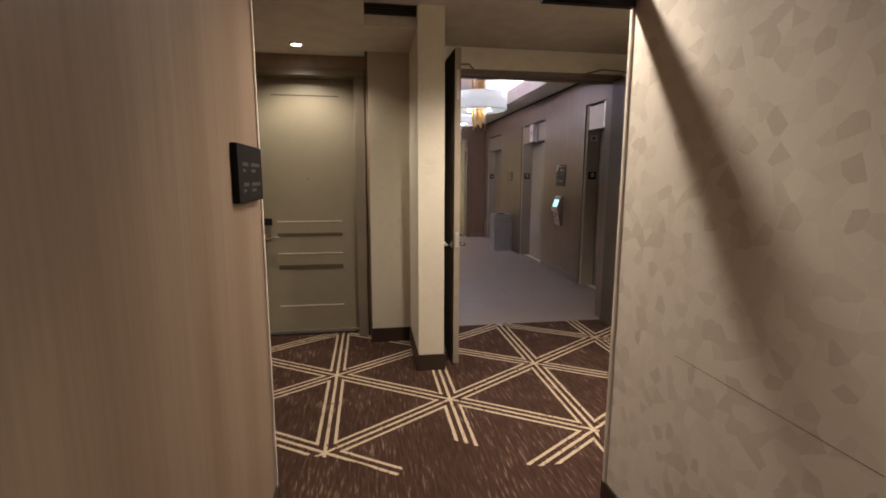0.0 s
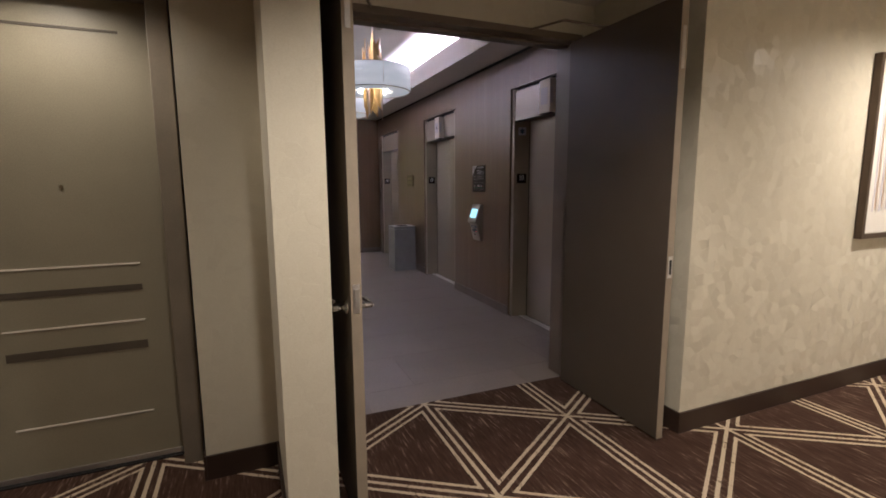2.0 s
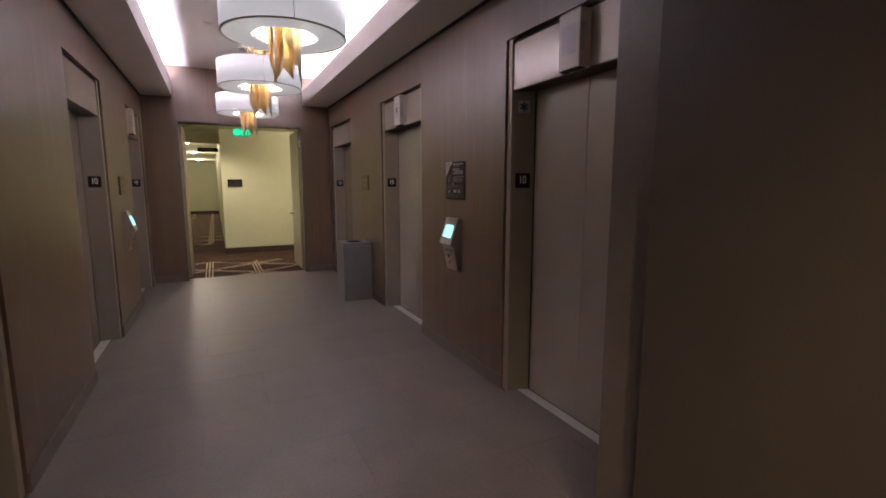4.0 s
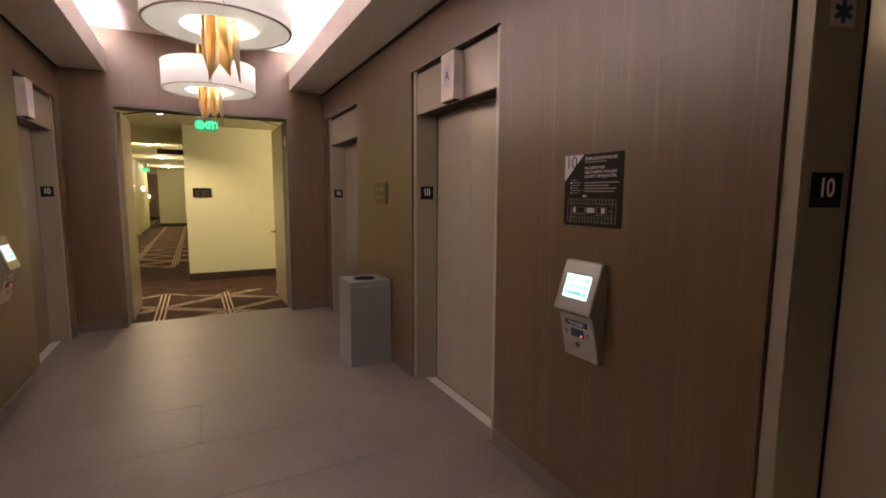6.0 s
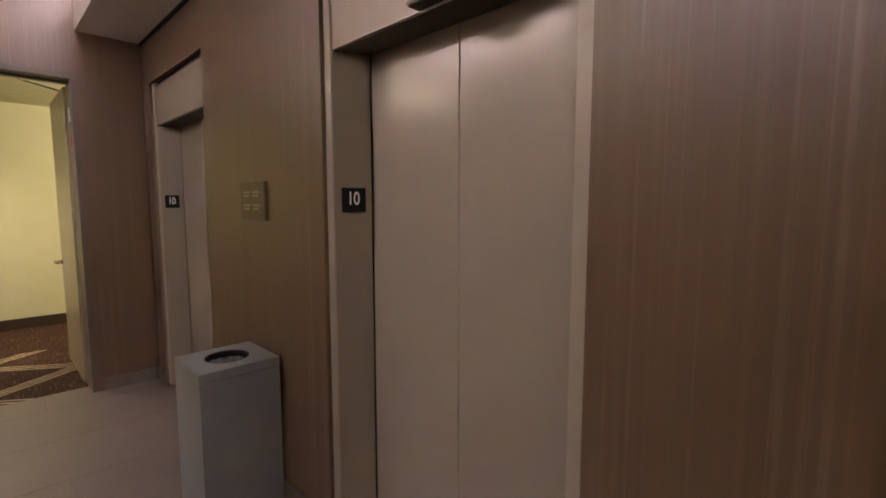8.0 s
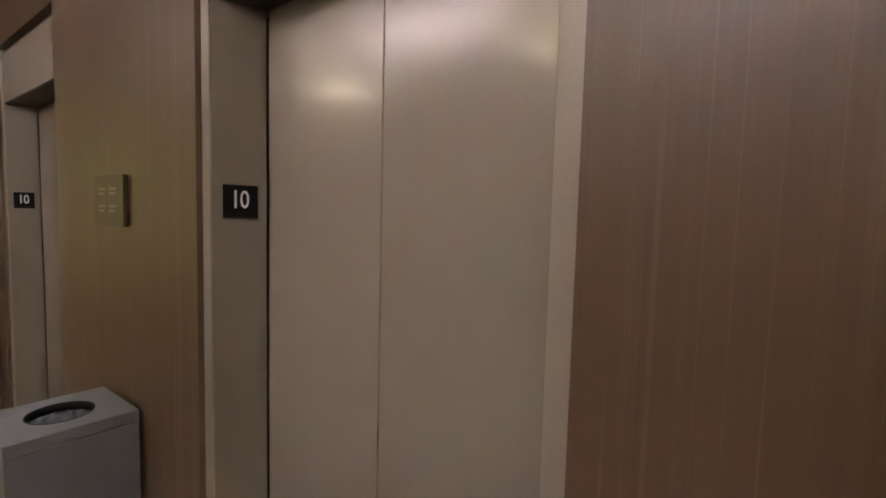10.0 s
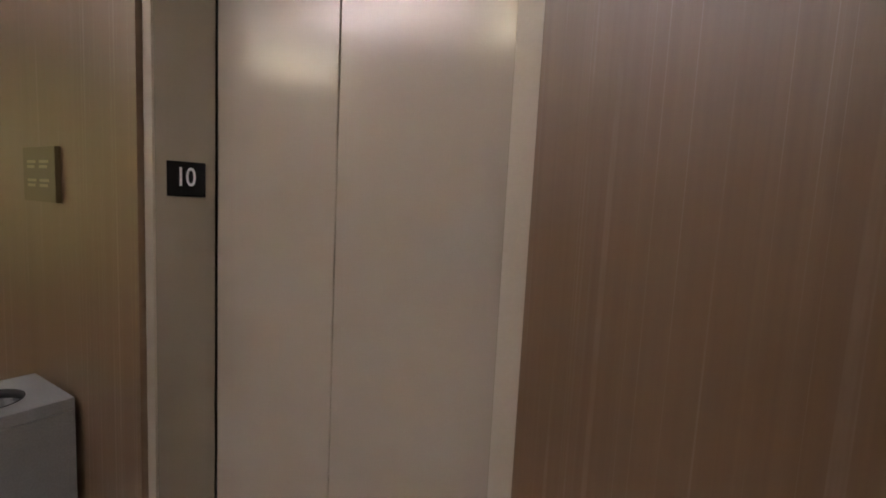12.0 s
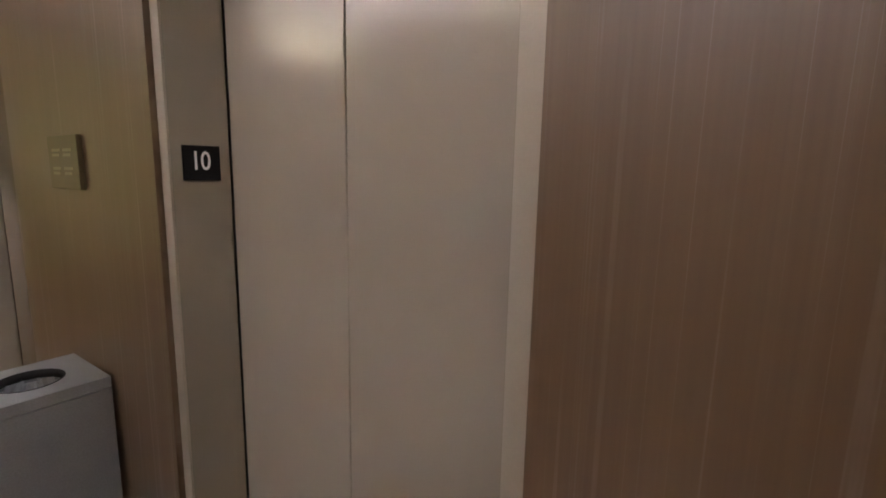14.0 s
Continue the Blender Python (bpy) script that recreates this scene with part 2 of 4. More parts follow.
M_CREAM = wallpaper("cream_wallpaper", (0.64, 0.595, 0.475), (0.615, 0.57, 0.455), 8.0, 15.0, 0.30, 0.17)
M_PIER = wallpaper("smooth_cream_wallpaper", (0.64, 0.595, 0.475), (0.622, 0.577, 0.46), 5.0, 17.0, 0.40, 0.04)
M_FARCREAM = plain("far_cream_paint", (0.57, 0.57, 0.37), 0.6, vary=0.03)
M_WOOD = wood("wood_panel", (0.215, 0.149, 0.102), (0.285, 0.210, 0.152))
M_BASE = plain("dark_baseboard", (0.040, 0.024, 0.017), 0.45)
M_CEIL = plain("corridor_ceiling_paint", (0.52, 0.475, 0.39), 0.85)
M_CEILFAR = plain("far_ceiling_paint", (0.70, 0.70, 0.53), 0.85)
M_WHITE = plain("white_ceiling_paint", (0.80, 0.79, 0.78), 0.85, vary=0.03)
M_SOFFIT = plain("soffit_paint", (0.70, 0.65, 0.60), 0.8, vary=0.04)
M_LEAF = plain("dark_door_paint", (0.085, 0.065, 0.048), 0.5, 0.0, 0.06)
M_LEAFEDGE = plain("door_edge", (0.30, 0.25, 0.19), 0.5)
# pale olive in place of the bright wall's grazing reflection on the leaves
M_LITLEAF = plain("lit_leaf_paint", (0.36, 0.31, 0.20), 0.3, 0.0, 0.06)
M_FRAME = plain("door_frame_paint", (0.16, 0.125, 0.10), 0.4)
M_GDOOR = plain("guest_door_paint", (0.25, 0.22, 0.155), 0.42, 0.0, 0.05)
M_GTRIM = plain("guest_frame_paint", (0.19, 0.16, 0.12), 0.42)
M_GROOVE = plain("groove_shadow_paint", (0.075, 0.06, 0.042), 0.6)
M_CHROME = plain("satin_chrome", (0.62, 0.60, 0.57), 0.22, 1.0, 0.05)
M_STEEL = plain("brushed_steel", (0.52, 0.50, 0.48), 0.36, 0.85, 0.05)
M_BIN = plain("grey_bin_metal", (0.285, 0.29, 0.30), 0.36, 0.35, 0.08)
M_BRASS = plain("bronze_plate", (0.135, 0.105, 0.056), 0.40, 0.25)
M_GOLD = plain("gold_blade", (0.82, 0.58, 0.24), 0.34, 0.8, 0.08)
M_ROSE = plain("rose_blade", (0.80, 0.66, 0.55), 0.34, 0.8, 0.08)
M_BLACK = plain("black_plate", (0.010, 0.009, 0.010), 0.6)
M_PLAN = plain("dark_sign_panel", (0.030, 0.022, 0.019), 0.35)
for dull in (M_BLACK, M_PLAN):                      # matt plastic signs
    dull.node_tree.nodes["Principled BSDF"].inputs["Specular IOR Level"].default_value = 0.15
M_FAINT = plain("faint_print", (0.065, 0.052, 0.042), 0.5)
M_LETTER = plain("white_print", (0.84, 0.84, 0.86), 0.6, vary=0.02)
M_DIMPRINT = plain("dim_print", (0.27, 0.245, 0.235), 0.6, vary=0.02)
M_LILAC = plain("lilac_print", (0.55, 0.52, 0.58), 0.6, vary=0.02)
M_INK = plain("dark_print", (0.03, 0.027, 0.03), 0.6)
M_GREEN = plain("green_print", (0.05, 0.30, 0.14), 0.6)
M_RED = plain("red_print", (0.42, 0.06, 0.04), 0.6)
M_BLUE = plain("blue_label", (0.035, 0.085, 0.16), 0.4)
M_PLASTIC = plain("ivory_plastic", (0.66, 0.60, 0.55), 0.4, vary=0.03)
M_PICFRAME = plain("bronze_picture_frame", (0.10, 0.07, 0.05), 0.35, 0.4)
M_MAT = plain("picture_mount", (0.74, 0.71, 0.66), 0.7, vary=0.03)
M_BEAD = plain("corner_bead", (0.70, 0.64, 0.55), 0.4)
M_BEADDULL = plain("dull_ivory_print", (0.33, 0.29, 0.18), 0.5)
M_LINER = plain("liner_film", (0.46, 0.46, 0.48), 0.32, vary=0.25, scale=30.0)
M_SHADE = glow("lamp_shade", (1.0, 0.985, 0.93), SHADE * 0.68, (0.82, 0.80, 0.78))
M_OPAL = glow("opal_diffuser", (1.0, 0.99, 0.90), SHADE * 0.52, (0.70, 0.71, 0.66))
M_CORE = glow("lamp_core", (1.0, 0.90, 0.74), 48.0)
M_SCREEN = glow("lit_screen", (0.45, 0.95, 1.0), 1.7)
M_KEY = glow("screen_key", (0.05, 0.55, 0.60), 0.8)
M_EXIT = glow("exit_green", (0.05, 0.75, 0.32), 0.32, (0.10, 0.34, 0.16))
M_EXITLET = glow("exit_letter", (0.03, 1.0, 0.42), 1.5, (0.02, 0.3, 0.15))
M_BULB = glow("downlight_lens", (1.0, 0.88, 0.66), 14.0)
M_SCONCE = glow("sconce_lens", (1.0, 0.86, 0.58), 9.0)
M_LED = glow("red_led", (1.0, 0.05, 0.03), 6.0)


# ---- building helpers ----
def add_box(bm, x0, x1, y0, y1, z0, z1, bevel=0.0):
    m = Matrix.Translation(((x0 + x1) / 2, (y0 + y1) / 2, (z0 + z1) / 2)) @ Matrix.Diagonal((x1 - x0, y1 - y0, z1 - z0, 1))
    vs = bmesh.ops.create_cube(bm, size=1, matrix=m)["verts"]
    if bevel:
        es = list({e for v in vs for e in v.link_edges})
        bmesh.ops.bevel(bm, geom=es, offset=bevel, segments=2, profile=0.6, affect="EDGES", clamp_overlap=True)
    return bm


def box(x0, x1, y0, y1, z0, z1, bevel=0.0):
    return add_box(bmesh.new(), x0, x1, y0, y1, z0, z1, bevel)


def add_rod(bm, a, b, r, seg=16, r2=None):
    a, b = Vector(a), Vector(b)
    m = Matrix.Translation((a + b) / 2) @ (b - a).to_track_quat("Z", "Y").to_matrix().to_4x4()
    bmesh.ops.create_cone(bm, cap_ends=True, segments=seg, radius1=r, radius2=r if r2 is None else r2, depth=(b - a).length, matrix=m)
    return bm


def rod(a, b, r, seg=16, r2=None):
    return add_rod(bmesh.new(), a, b, r, seg, r2)


def mesh_of(name, bm, mat):
    me = bpy.data.meshes.new(name)
    bm.normal_update()
    bm.to_mesh(me)
    bm.free()
    me.materials.append(mat)
    return me


def solid(name, bm, mat, label="", category="", kind="structure", smooth=False, group=""):
    me = mesh_of(name, bm, mat)
    if smooth:
        for p in me.polygons:
            p.use_smooth = len(p.vertices) == 4
    return tagged(new(name, me), label, category, group, kind)


def part(name, bm, mat, parent, label="", smooth=False):
    me = mesh_of(name, bm, mat)
    if smooth:
        for p in me.polygons:
            p.use_smooth = len(p.vertices) == 4
    ob = new(name, me)
    ob.parent = parent
    if label:
        tagged(ob, label)
    return ob


def thing(name, m, label, category, group=""):
    ob = new(name)
    ob.matrix_world = m
    ob.empty_display_size = 0.1
    return tagged(ob, label, category, group)


def lettering(name, text, size, mat, parent, m, align="LEFT", depth=0.0008, bold=0.0):
    """Raised lettering in Blender's own font, turned into a mesh."""
    cu = bpy.data.curves.new(name, "FONT")
    cu.body, cu.size, cu.align_x, cu.align_y, cu.extrude, cu.resolution_u = text, size, align, "CENTER", depth, 3
    cu.offset, cu.space_character = bold, 0.92
    tmp = bpy.data.objects.new("tmp", cu)
    me = bpy.data.meshes.new_from_object(tmp)
    bpy.data.objects.remove(tmp)
    me.materials.clear()
    me.materials.append(mat)
    ob = new(name, me)
    ob.parent, ob.matrix_local = parent, m
    return ob


def walls(name, xs, ys, zs, holes, mat, label, category="wall"):
    """A slab cut by boxes: only the faces between solid and air are made. holes: (x0, x1, y0, y1, z0, z1)."""
    cuts = [sorted({*lim, *(v for h in holes for v in h[2 * k:2 * k + 2] if lim[0] < v < lim[1])}) for k, lim in enumerate((xs, ys, zs))]
    dims = [len(c) - 1 for c in cuts]

    def full(i, j, k):
        if not all(0 <= v < d for v, d in zip((i, j, k), dims)):
            return False
        mid = [(cuts[a][v] + cuts[a][v + 1]) / 2 for a, v in enumerate((i, j, k))]
        return not any(all(h[2 * a] < mid[a] < h[2 * a + 1] for a in range(3)) for h in holes)

    bm = bmesh.new()
    verts = {}

    def vert(i, j, k):
        if (i, j, k) not in verts:
            verts[i, j, k] = bm.verts.new((cuts[0][i], cuts[1][j], cuts[2][k]))
        return verts[i, j, k]

    for i in range(dims[0]):
        for j in range(dims[1]):
            for k in range(dims[2]):
                if not full(i, j, k):
                    continue
                for axis in range(3):
                    for side in (0, 1):
                        at = [i, j, k]
                        at[axis] += 1 if side else -1
                        if full(*at):
                            continue
                        b, c = (axis + 1) % 3, (axis + 2) % 3
                        loop = []
                        for du, dv in ((0, 0), (1, 0), (1, 1), (0, 1)):
                            p = [i, j, k]
                            p[axis] += side
                            p[b] += du
                            p[c] += dv
                            loop.append(vert(*p))
                        bm.faces.new(loop if side else loop[::-1])
    return solid(name, bm, mat, label, category)


# ---- the lobby shell ----
LIFTS = [(5.095, 6.18), (7.745, 8.84), (10.335, 11.425)]
G = 0.053                                         # face width of the recessed lift frames
HEAD, LTOP, SPLAY = 2.125, 2.455, 0.055
holes_r = [(RX - 1, RX + 0.6, a - G, b + G, -0.1, LTOP) for a, b in LIFTS]
walls("wall_east", (RX, RX + 0.34), (NEARY, FARY + 0.2), (0, 3.25), holes_r, M_LOBBY, "brown upright-threaded wall covering in the elevator lobby")
holes_l = [(LX - 0.6, LX + 1, a - G, b + G, -0.1, LTOP) for a, b in LIFTS]
walls("wall_west", (LX - 0.34, LX), (NEARY, FARY + 0.2), (0, 3.25), holes_l, M_LOBBY, "brown upright-threaded wall covering in the elevator lobby")
DX0, DX1, DTOP = 0.765, 2.555, 2.44                # far double doors
NX0, NX1 = 0.724, 2.547                             # entry double doors
walls("wall_far", (LX, RX), (FARY, FARY + 0.2), (0, 3.25), [(DX0 - 0.03, DX1 + 0.03, 0, 30, -1, DTOP + 0.03)], M_LOBBY, "brown lobby end wall around open double doors")
walls("wall_near_lobby", (LX, RX), (NEARY - 0.03, NEARY), (0, 3.25), [(NX0 - 0.03, NX1 + 0.03, 0, 30, -1, DTOP + 0.03)], M_LOBBY, "brown lobby end wall around the entry doors")
solid("ceiling_lobby", box(LX - 0.3, RX + 0.3, NEARY - 0.03, FARY + 0.2, 3.25, 3.35), M_WHITE, "white raised lobby ceiling lit by coves", "ceiling")
SOF, LIP = 2.80, 3.03
for nm, xa, xb, la, lb in (("soffit_east", 2.605, RX, 2.605, 2.63), ("soffit_west", LX, 0.72, 0.695, 0.72)):
    bm = box(xa, xb, NEARY, FARY, SOF, SOF + 0.03)
    add_box(bm, la, lb, NEARY, FARY, SOF + 0.03, LIP)
    solid(nm, bm, M_SOFFIT, "pale dropped soffit with a cove lip", "soffit")
# dark strips on the wall face in place of a shaded gap
for nm, xa, xb in (("shadow_trim_east", RX - 0.014, RX), ("shadow_trim_west", LX, LX + 0.014)):
    solid(nm, box(xa, xb, NEARY, FARY, SOF - 0.022, SOF), M_GAP, "near-black strip painted as the shadow gap under the soffit", "trim")


def baseboard_run(name, runs, h, mat, label):
    bm = bmesh.new()
    for r in runs:
        add_box(bm, *r, 0, h, 0.002)
    return solid(name, bm, mat, label, "baseboard")


edges = [NEARY] + [v for a, b in LIFTS for v in (a - G, b + G)] + [FARY]
baseboard_run("baseboard_east", [(RX - 0.010, RX, edges[i], edges[i + 1]) for i in range(0, len(edges), 2)], 0.10, M_TILE, "taupe stone base strip along the lobby wall")
baseboard_run("baseboard_west", [(LX, LX + 0.010, edges[i], edges[i + 1]) for i in range(0, len(edges), 2)], 0.10, M_TILE, "taupe stone base strip along the lobby wall")
baseboard_run("baseboard_far", [(LX, DX0 - 0.07, FARY - 0.01, FARY), (DX1 + 0.07, RX, FARY - 0.01, FARY)], 0.10, M_TILE, "taupe stone base strip on the end wall")

# ---- floors ----
TILE0, TILE1 = 4.61, 11.87
floor = solid("floor", box(LX - 0.35, RX + 0.35, TILE0, TILE1, -0.12, -0.004), M_GROUT, "grey stone-tiled elevator lobby floor", "floor")
solid("carpet_near", box(-1.6, 9.0, -4.2, TILE0, -0.12, 0.0), M_CARPET, "dark brown carpet with a pale triangle lattice", "carpet")
solid("carpet_far", box(-1.6, 9.0, TILE1, 42.0, -0.12, 0.0), M_CARPETFAR, "dark brown carpet with a pale triangle lattice", "carpet")


# ---- corridor shell at the entry ----
CZ, AZ = 2.68, 2.53                                # main ceiling, lowered ceiling of the door alcove
walls("wall_left_near", (-1.4, -0.32), (-4.0, 2.117), (0, CZ), [], M_WOOD, "tan wood-panelled corridor wall")
walls("wall_right_near", (1.149, 9.0), (-4.0, 1.927), (0, CZ), [], M_PAPER, "cream wallpaper with scattered angular facets")
walls("wall_behind", (-1.4, 1.2), (-4.2, -4.0), (0, CZ), [], M_CREAM, "cream corridor end wall")
walls("wall_left_alcove", (-1.4, -1.19), (2.117, 4.465), (0, CZ), [], M_WOOD, "tan wood-panelled alcove wall")
walls("wall_guest_door", (-1.4, 0.126), (4.465, 4.75), (0, CZ), [(-0.955, 0.105, 4, 5, -1, 2.43)], M_WOOD, "wood-panelled wall around a guest room door")
walls("wall_bump", (0.126, 0.474), (4.27, 4.74), (0, CZ), [], M_PIER, "cream wallpapered wall beside the guest door")
walls("wall_pier", (0.474, 0.67), (3.567, 4.74), (0, CZ), [], M_PIER, "cream wallpapered pier beside the double doors")
walls("wall_over_doors", (0.67, 2.681), (4.55, 4.74), (0, CZ), [(NX0 - 0.03, NX1 + 0.03, 4, 5, -1, DTOP + 0.03)], M_CREAM, "cream wall over the lobby doors")
walls("wall_right_cross", (2.681, 9.0), (3.658, 4.74), (0, CZ), [], M_CREAM, "cream wallpapered corridor wall with a satin sheen")
walls("wall_cross_end", (8.8, 9.0), (1.927, 3.658), (0, CZ), [], M_CREAM, "cream corridor end wall")
solid("ceiling_corridor", box(-1.4, 9.0, -4.2, NEARY - 0.03, CZ, CZ + 0.1), M_CEIL, "beige painted corridor ceiling", "ceiling")
bm = box(-1.19, 0.105, 2.117, 4.465, AZ, CZ)
add_box(bm, 0.105, 0.474, 3.60, 4.27, AZ, CZ)
solid("ceiling_alcove", bm, M_CEIL, "lowered beige ceiling over the guest door", "ceiling")
B = 0.012
baseboard_run("baseboard_corridor", [
    (-0.32, -0.32 + B, -4.0, 2.117), (-1.19, -0.32 + B, 2.117, 2.117 + B), (-1.19, -1.19 + B, 2.117 + B, 4.465), (-1.19 + B, -0.955, 4.465 - B, 4.465),
    (0.126 - B, 0.126, 4.27 - B, 4.465), (0.126, 0.474 - B, 4.27 - B, 4.27), (0.474 - B, 0.474, 3.567, 4.27), (0.474 - B, 0.67 + B, 3.567 - B, 3.567),
    (0.67, 0.67 + B, 3.567, 4.55), (2.681 - B, 2.681, 3.658 - B, 4.55), (2.681, 8.8, 3.658 - B, 3.658),
    (1.149 - B, 1.149, -4.0, 1.927), (1.149 - B, 8.8, 1.927, 1.927 + B)], 0.128, M_BASE, "dark brown baseboard along the corridor walls")
solid("corner_bead", box(1.137, 1.152, 1.912, 1.930, 0.128, CZ - 0.001, 0.003), M_BEAD, "pale metal corner bead on the wallpapered wall", "trim")
solid("panel_edge_trim", box(-0.330, -0.312, 2.104, 2.121, 0.128, CZ - 0.001, 0.003), M_BEAD, "pale edge strip on the wood panelling", "trim")

solid("paper_seam", box(1.1482, 1.149, 0.85, 1.52, 0.8822, 0.8836), M_GTRIM, "thin dark scuff line across the wallpaper", "trim")

# ---- corridor beyond the far doors ----
FY = FARY + 0.2
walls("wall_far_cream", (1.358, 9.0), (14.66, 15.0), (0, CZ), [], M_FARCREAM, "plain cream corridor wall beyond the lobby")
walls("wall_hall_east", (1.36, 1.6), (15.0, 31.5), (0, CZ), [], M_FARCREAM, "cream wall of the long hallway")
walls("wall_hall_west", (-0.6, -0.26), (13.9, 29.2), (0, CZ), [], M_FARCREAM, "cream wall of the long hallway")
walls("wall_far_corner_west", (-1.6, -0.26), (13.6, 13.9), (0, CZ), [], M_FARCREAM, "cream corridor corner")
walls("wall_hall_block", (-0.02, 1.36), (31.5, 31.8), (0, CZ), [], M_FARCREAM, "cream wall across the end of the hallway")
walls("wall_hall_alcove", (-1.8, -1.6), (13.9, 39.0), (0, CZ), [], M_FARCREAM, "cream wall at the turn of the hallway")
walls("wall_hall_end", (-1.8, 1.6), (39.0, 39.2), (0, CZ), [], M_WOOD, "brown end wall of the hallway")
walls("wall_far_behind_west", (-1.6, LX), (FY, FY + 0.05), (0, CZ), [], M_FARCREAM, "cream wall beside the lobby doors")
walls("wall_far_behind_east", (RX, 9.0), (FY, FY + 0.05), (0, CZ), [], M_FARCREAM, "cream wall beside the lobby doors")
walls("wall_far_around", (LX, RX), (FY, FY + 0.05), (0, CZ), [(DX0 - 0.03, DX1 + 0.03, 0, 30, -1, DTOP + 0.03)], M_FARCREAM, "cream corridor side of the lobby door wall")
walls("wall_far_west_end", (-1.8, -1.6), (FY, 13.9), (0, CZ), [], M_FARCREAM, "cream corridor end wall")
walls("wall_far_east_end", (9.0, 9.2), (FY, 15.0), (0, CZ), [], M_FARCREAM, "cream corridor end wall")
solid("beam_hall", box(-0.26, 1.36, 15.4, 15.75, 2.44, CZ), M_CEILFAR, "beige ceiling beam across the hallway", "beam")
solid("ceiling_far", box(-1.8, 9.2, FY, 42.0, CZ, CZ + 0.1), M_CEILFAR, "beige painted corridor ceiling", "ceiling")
baseboard_run("baseboard_far_corridor", [(1.358 - B, 9.0, 14.66 - B, 14.66), (1.36 - B, 1.36, 15.0, 31.5),
              (-0.26, -0.26 + B, 13.9, 29.2), (-1.6, 1.36, 39.0 - B, 39.0), (-0.02, 1.36 - B, 31.5 - B, 31.5), (-1.6, -0.26 + B, 13.6 - B, 13.6)], 0.128, M_BASE, "dark brown baseboard along the far corridor")


# ---- double doors ----
def door_frame(name, xa, xb, y0, y1, label):
    """Jambs and head of a double door, with a stop."""
    f = thing(name, pose(0, 0, 0), label, "door frame")
    f["kind"] = "structure"
    w = 0.045
    part("jamb", box(xa - w, xa, y0, y1, 0, DTOP, 0.003), M_FRAME, f)
    part("jamb", box(xb, xb + w, y0, y1, 0, DTOP, 0.003), M_FRAME, f)
    part("head", box(xa - w, xb + w, y0, y1, DTOP, DTOP + w, 0.003), M_FRAME, f)
    mid = (y0 + y1) / 2
    part("door_stop", box(xa, xb, mid - 0.02, mid + 0.02, DTOP - 0.016, DTOP, 0.002), M_FRAME, f)
    return f


door_frame("door_frame_1", NX0, NX1, 4.545, NEARY + 0.004, "dark brown steel frame of the lobby doors")
far_frame = door_frame("door_frame_2", DX0, DX1, FARY - 0.004, FY + 0.055, "dark brown steel frame of the far lobby doors")


part("fire_label", box(DX1 - 0.0016, DX1 - 0.0004, 11.79, 11.86, 2.14, 2.25, 0.0003), M_LETTER, far_frame, "white fire-rating sticker")
part("fire_label", box(DX1 - 0.0016, DX1 - 0.0004, 11.79, 11.86, 1.95, 2.03, 0.0003), M_RED, far_frame, "red fire-rating sticker")


def lever(parent, y, z, sgn, reach):
    """A lever handle on a leaf that stands in the plane x = 0; the lever points along y by reach and returns to the leaf."""
    h = part("lever_handle", rod((sgn * 0.022, y, z), (sgn * 0.030, y, z), 0.027, 24), M_CHROME, parent, "satin chrome lever handle", True)
    bm = rod((sgn * 0.030, y, z), (sgn * 0.084, y, z), 0.011)
    for a, b, r in (((0.080, 0.0), (0.084, 0.5), 0.011), ((0.084, 0.5), (0.080, 0.94), 0.010), ((0.080, 0.94), (0.070, 1.0), 0.0095), ((0.070, 1.0), (0.034, 1.0), 0.009)):
        add_rod(bm, (sgn * a[0], y + reach * a[1], z), (sgn * b[0], y + reach * b[1], z), r, 16)
    part("grip", bm, M_CHROME, h, "", True)


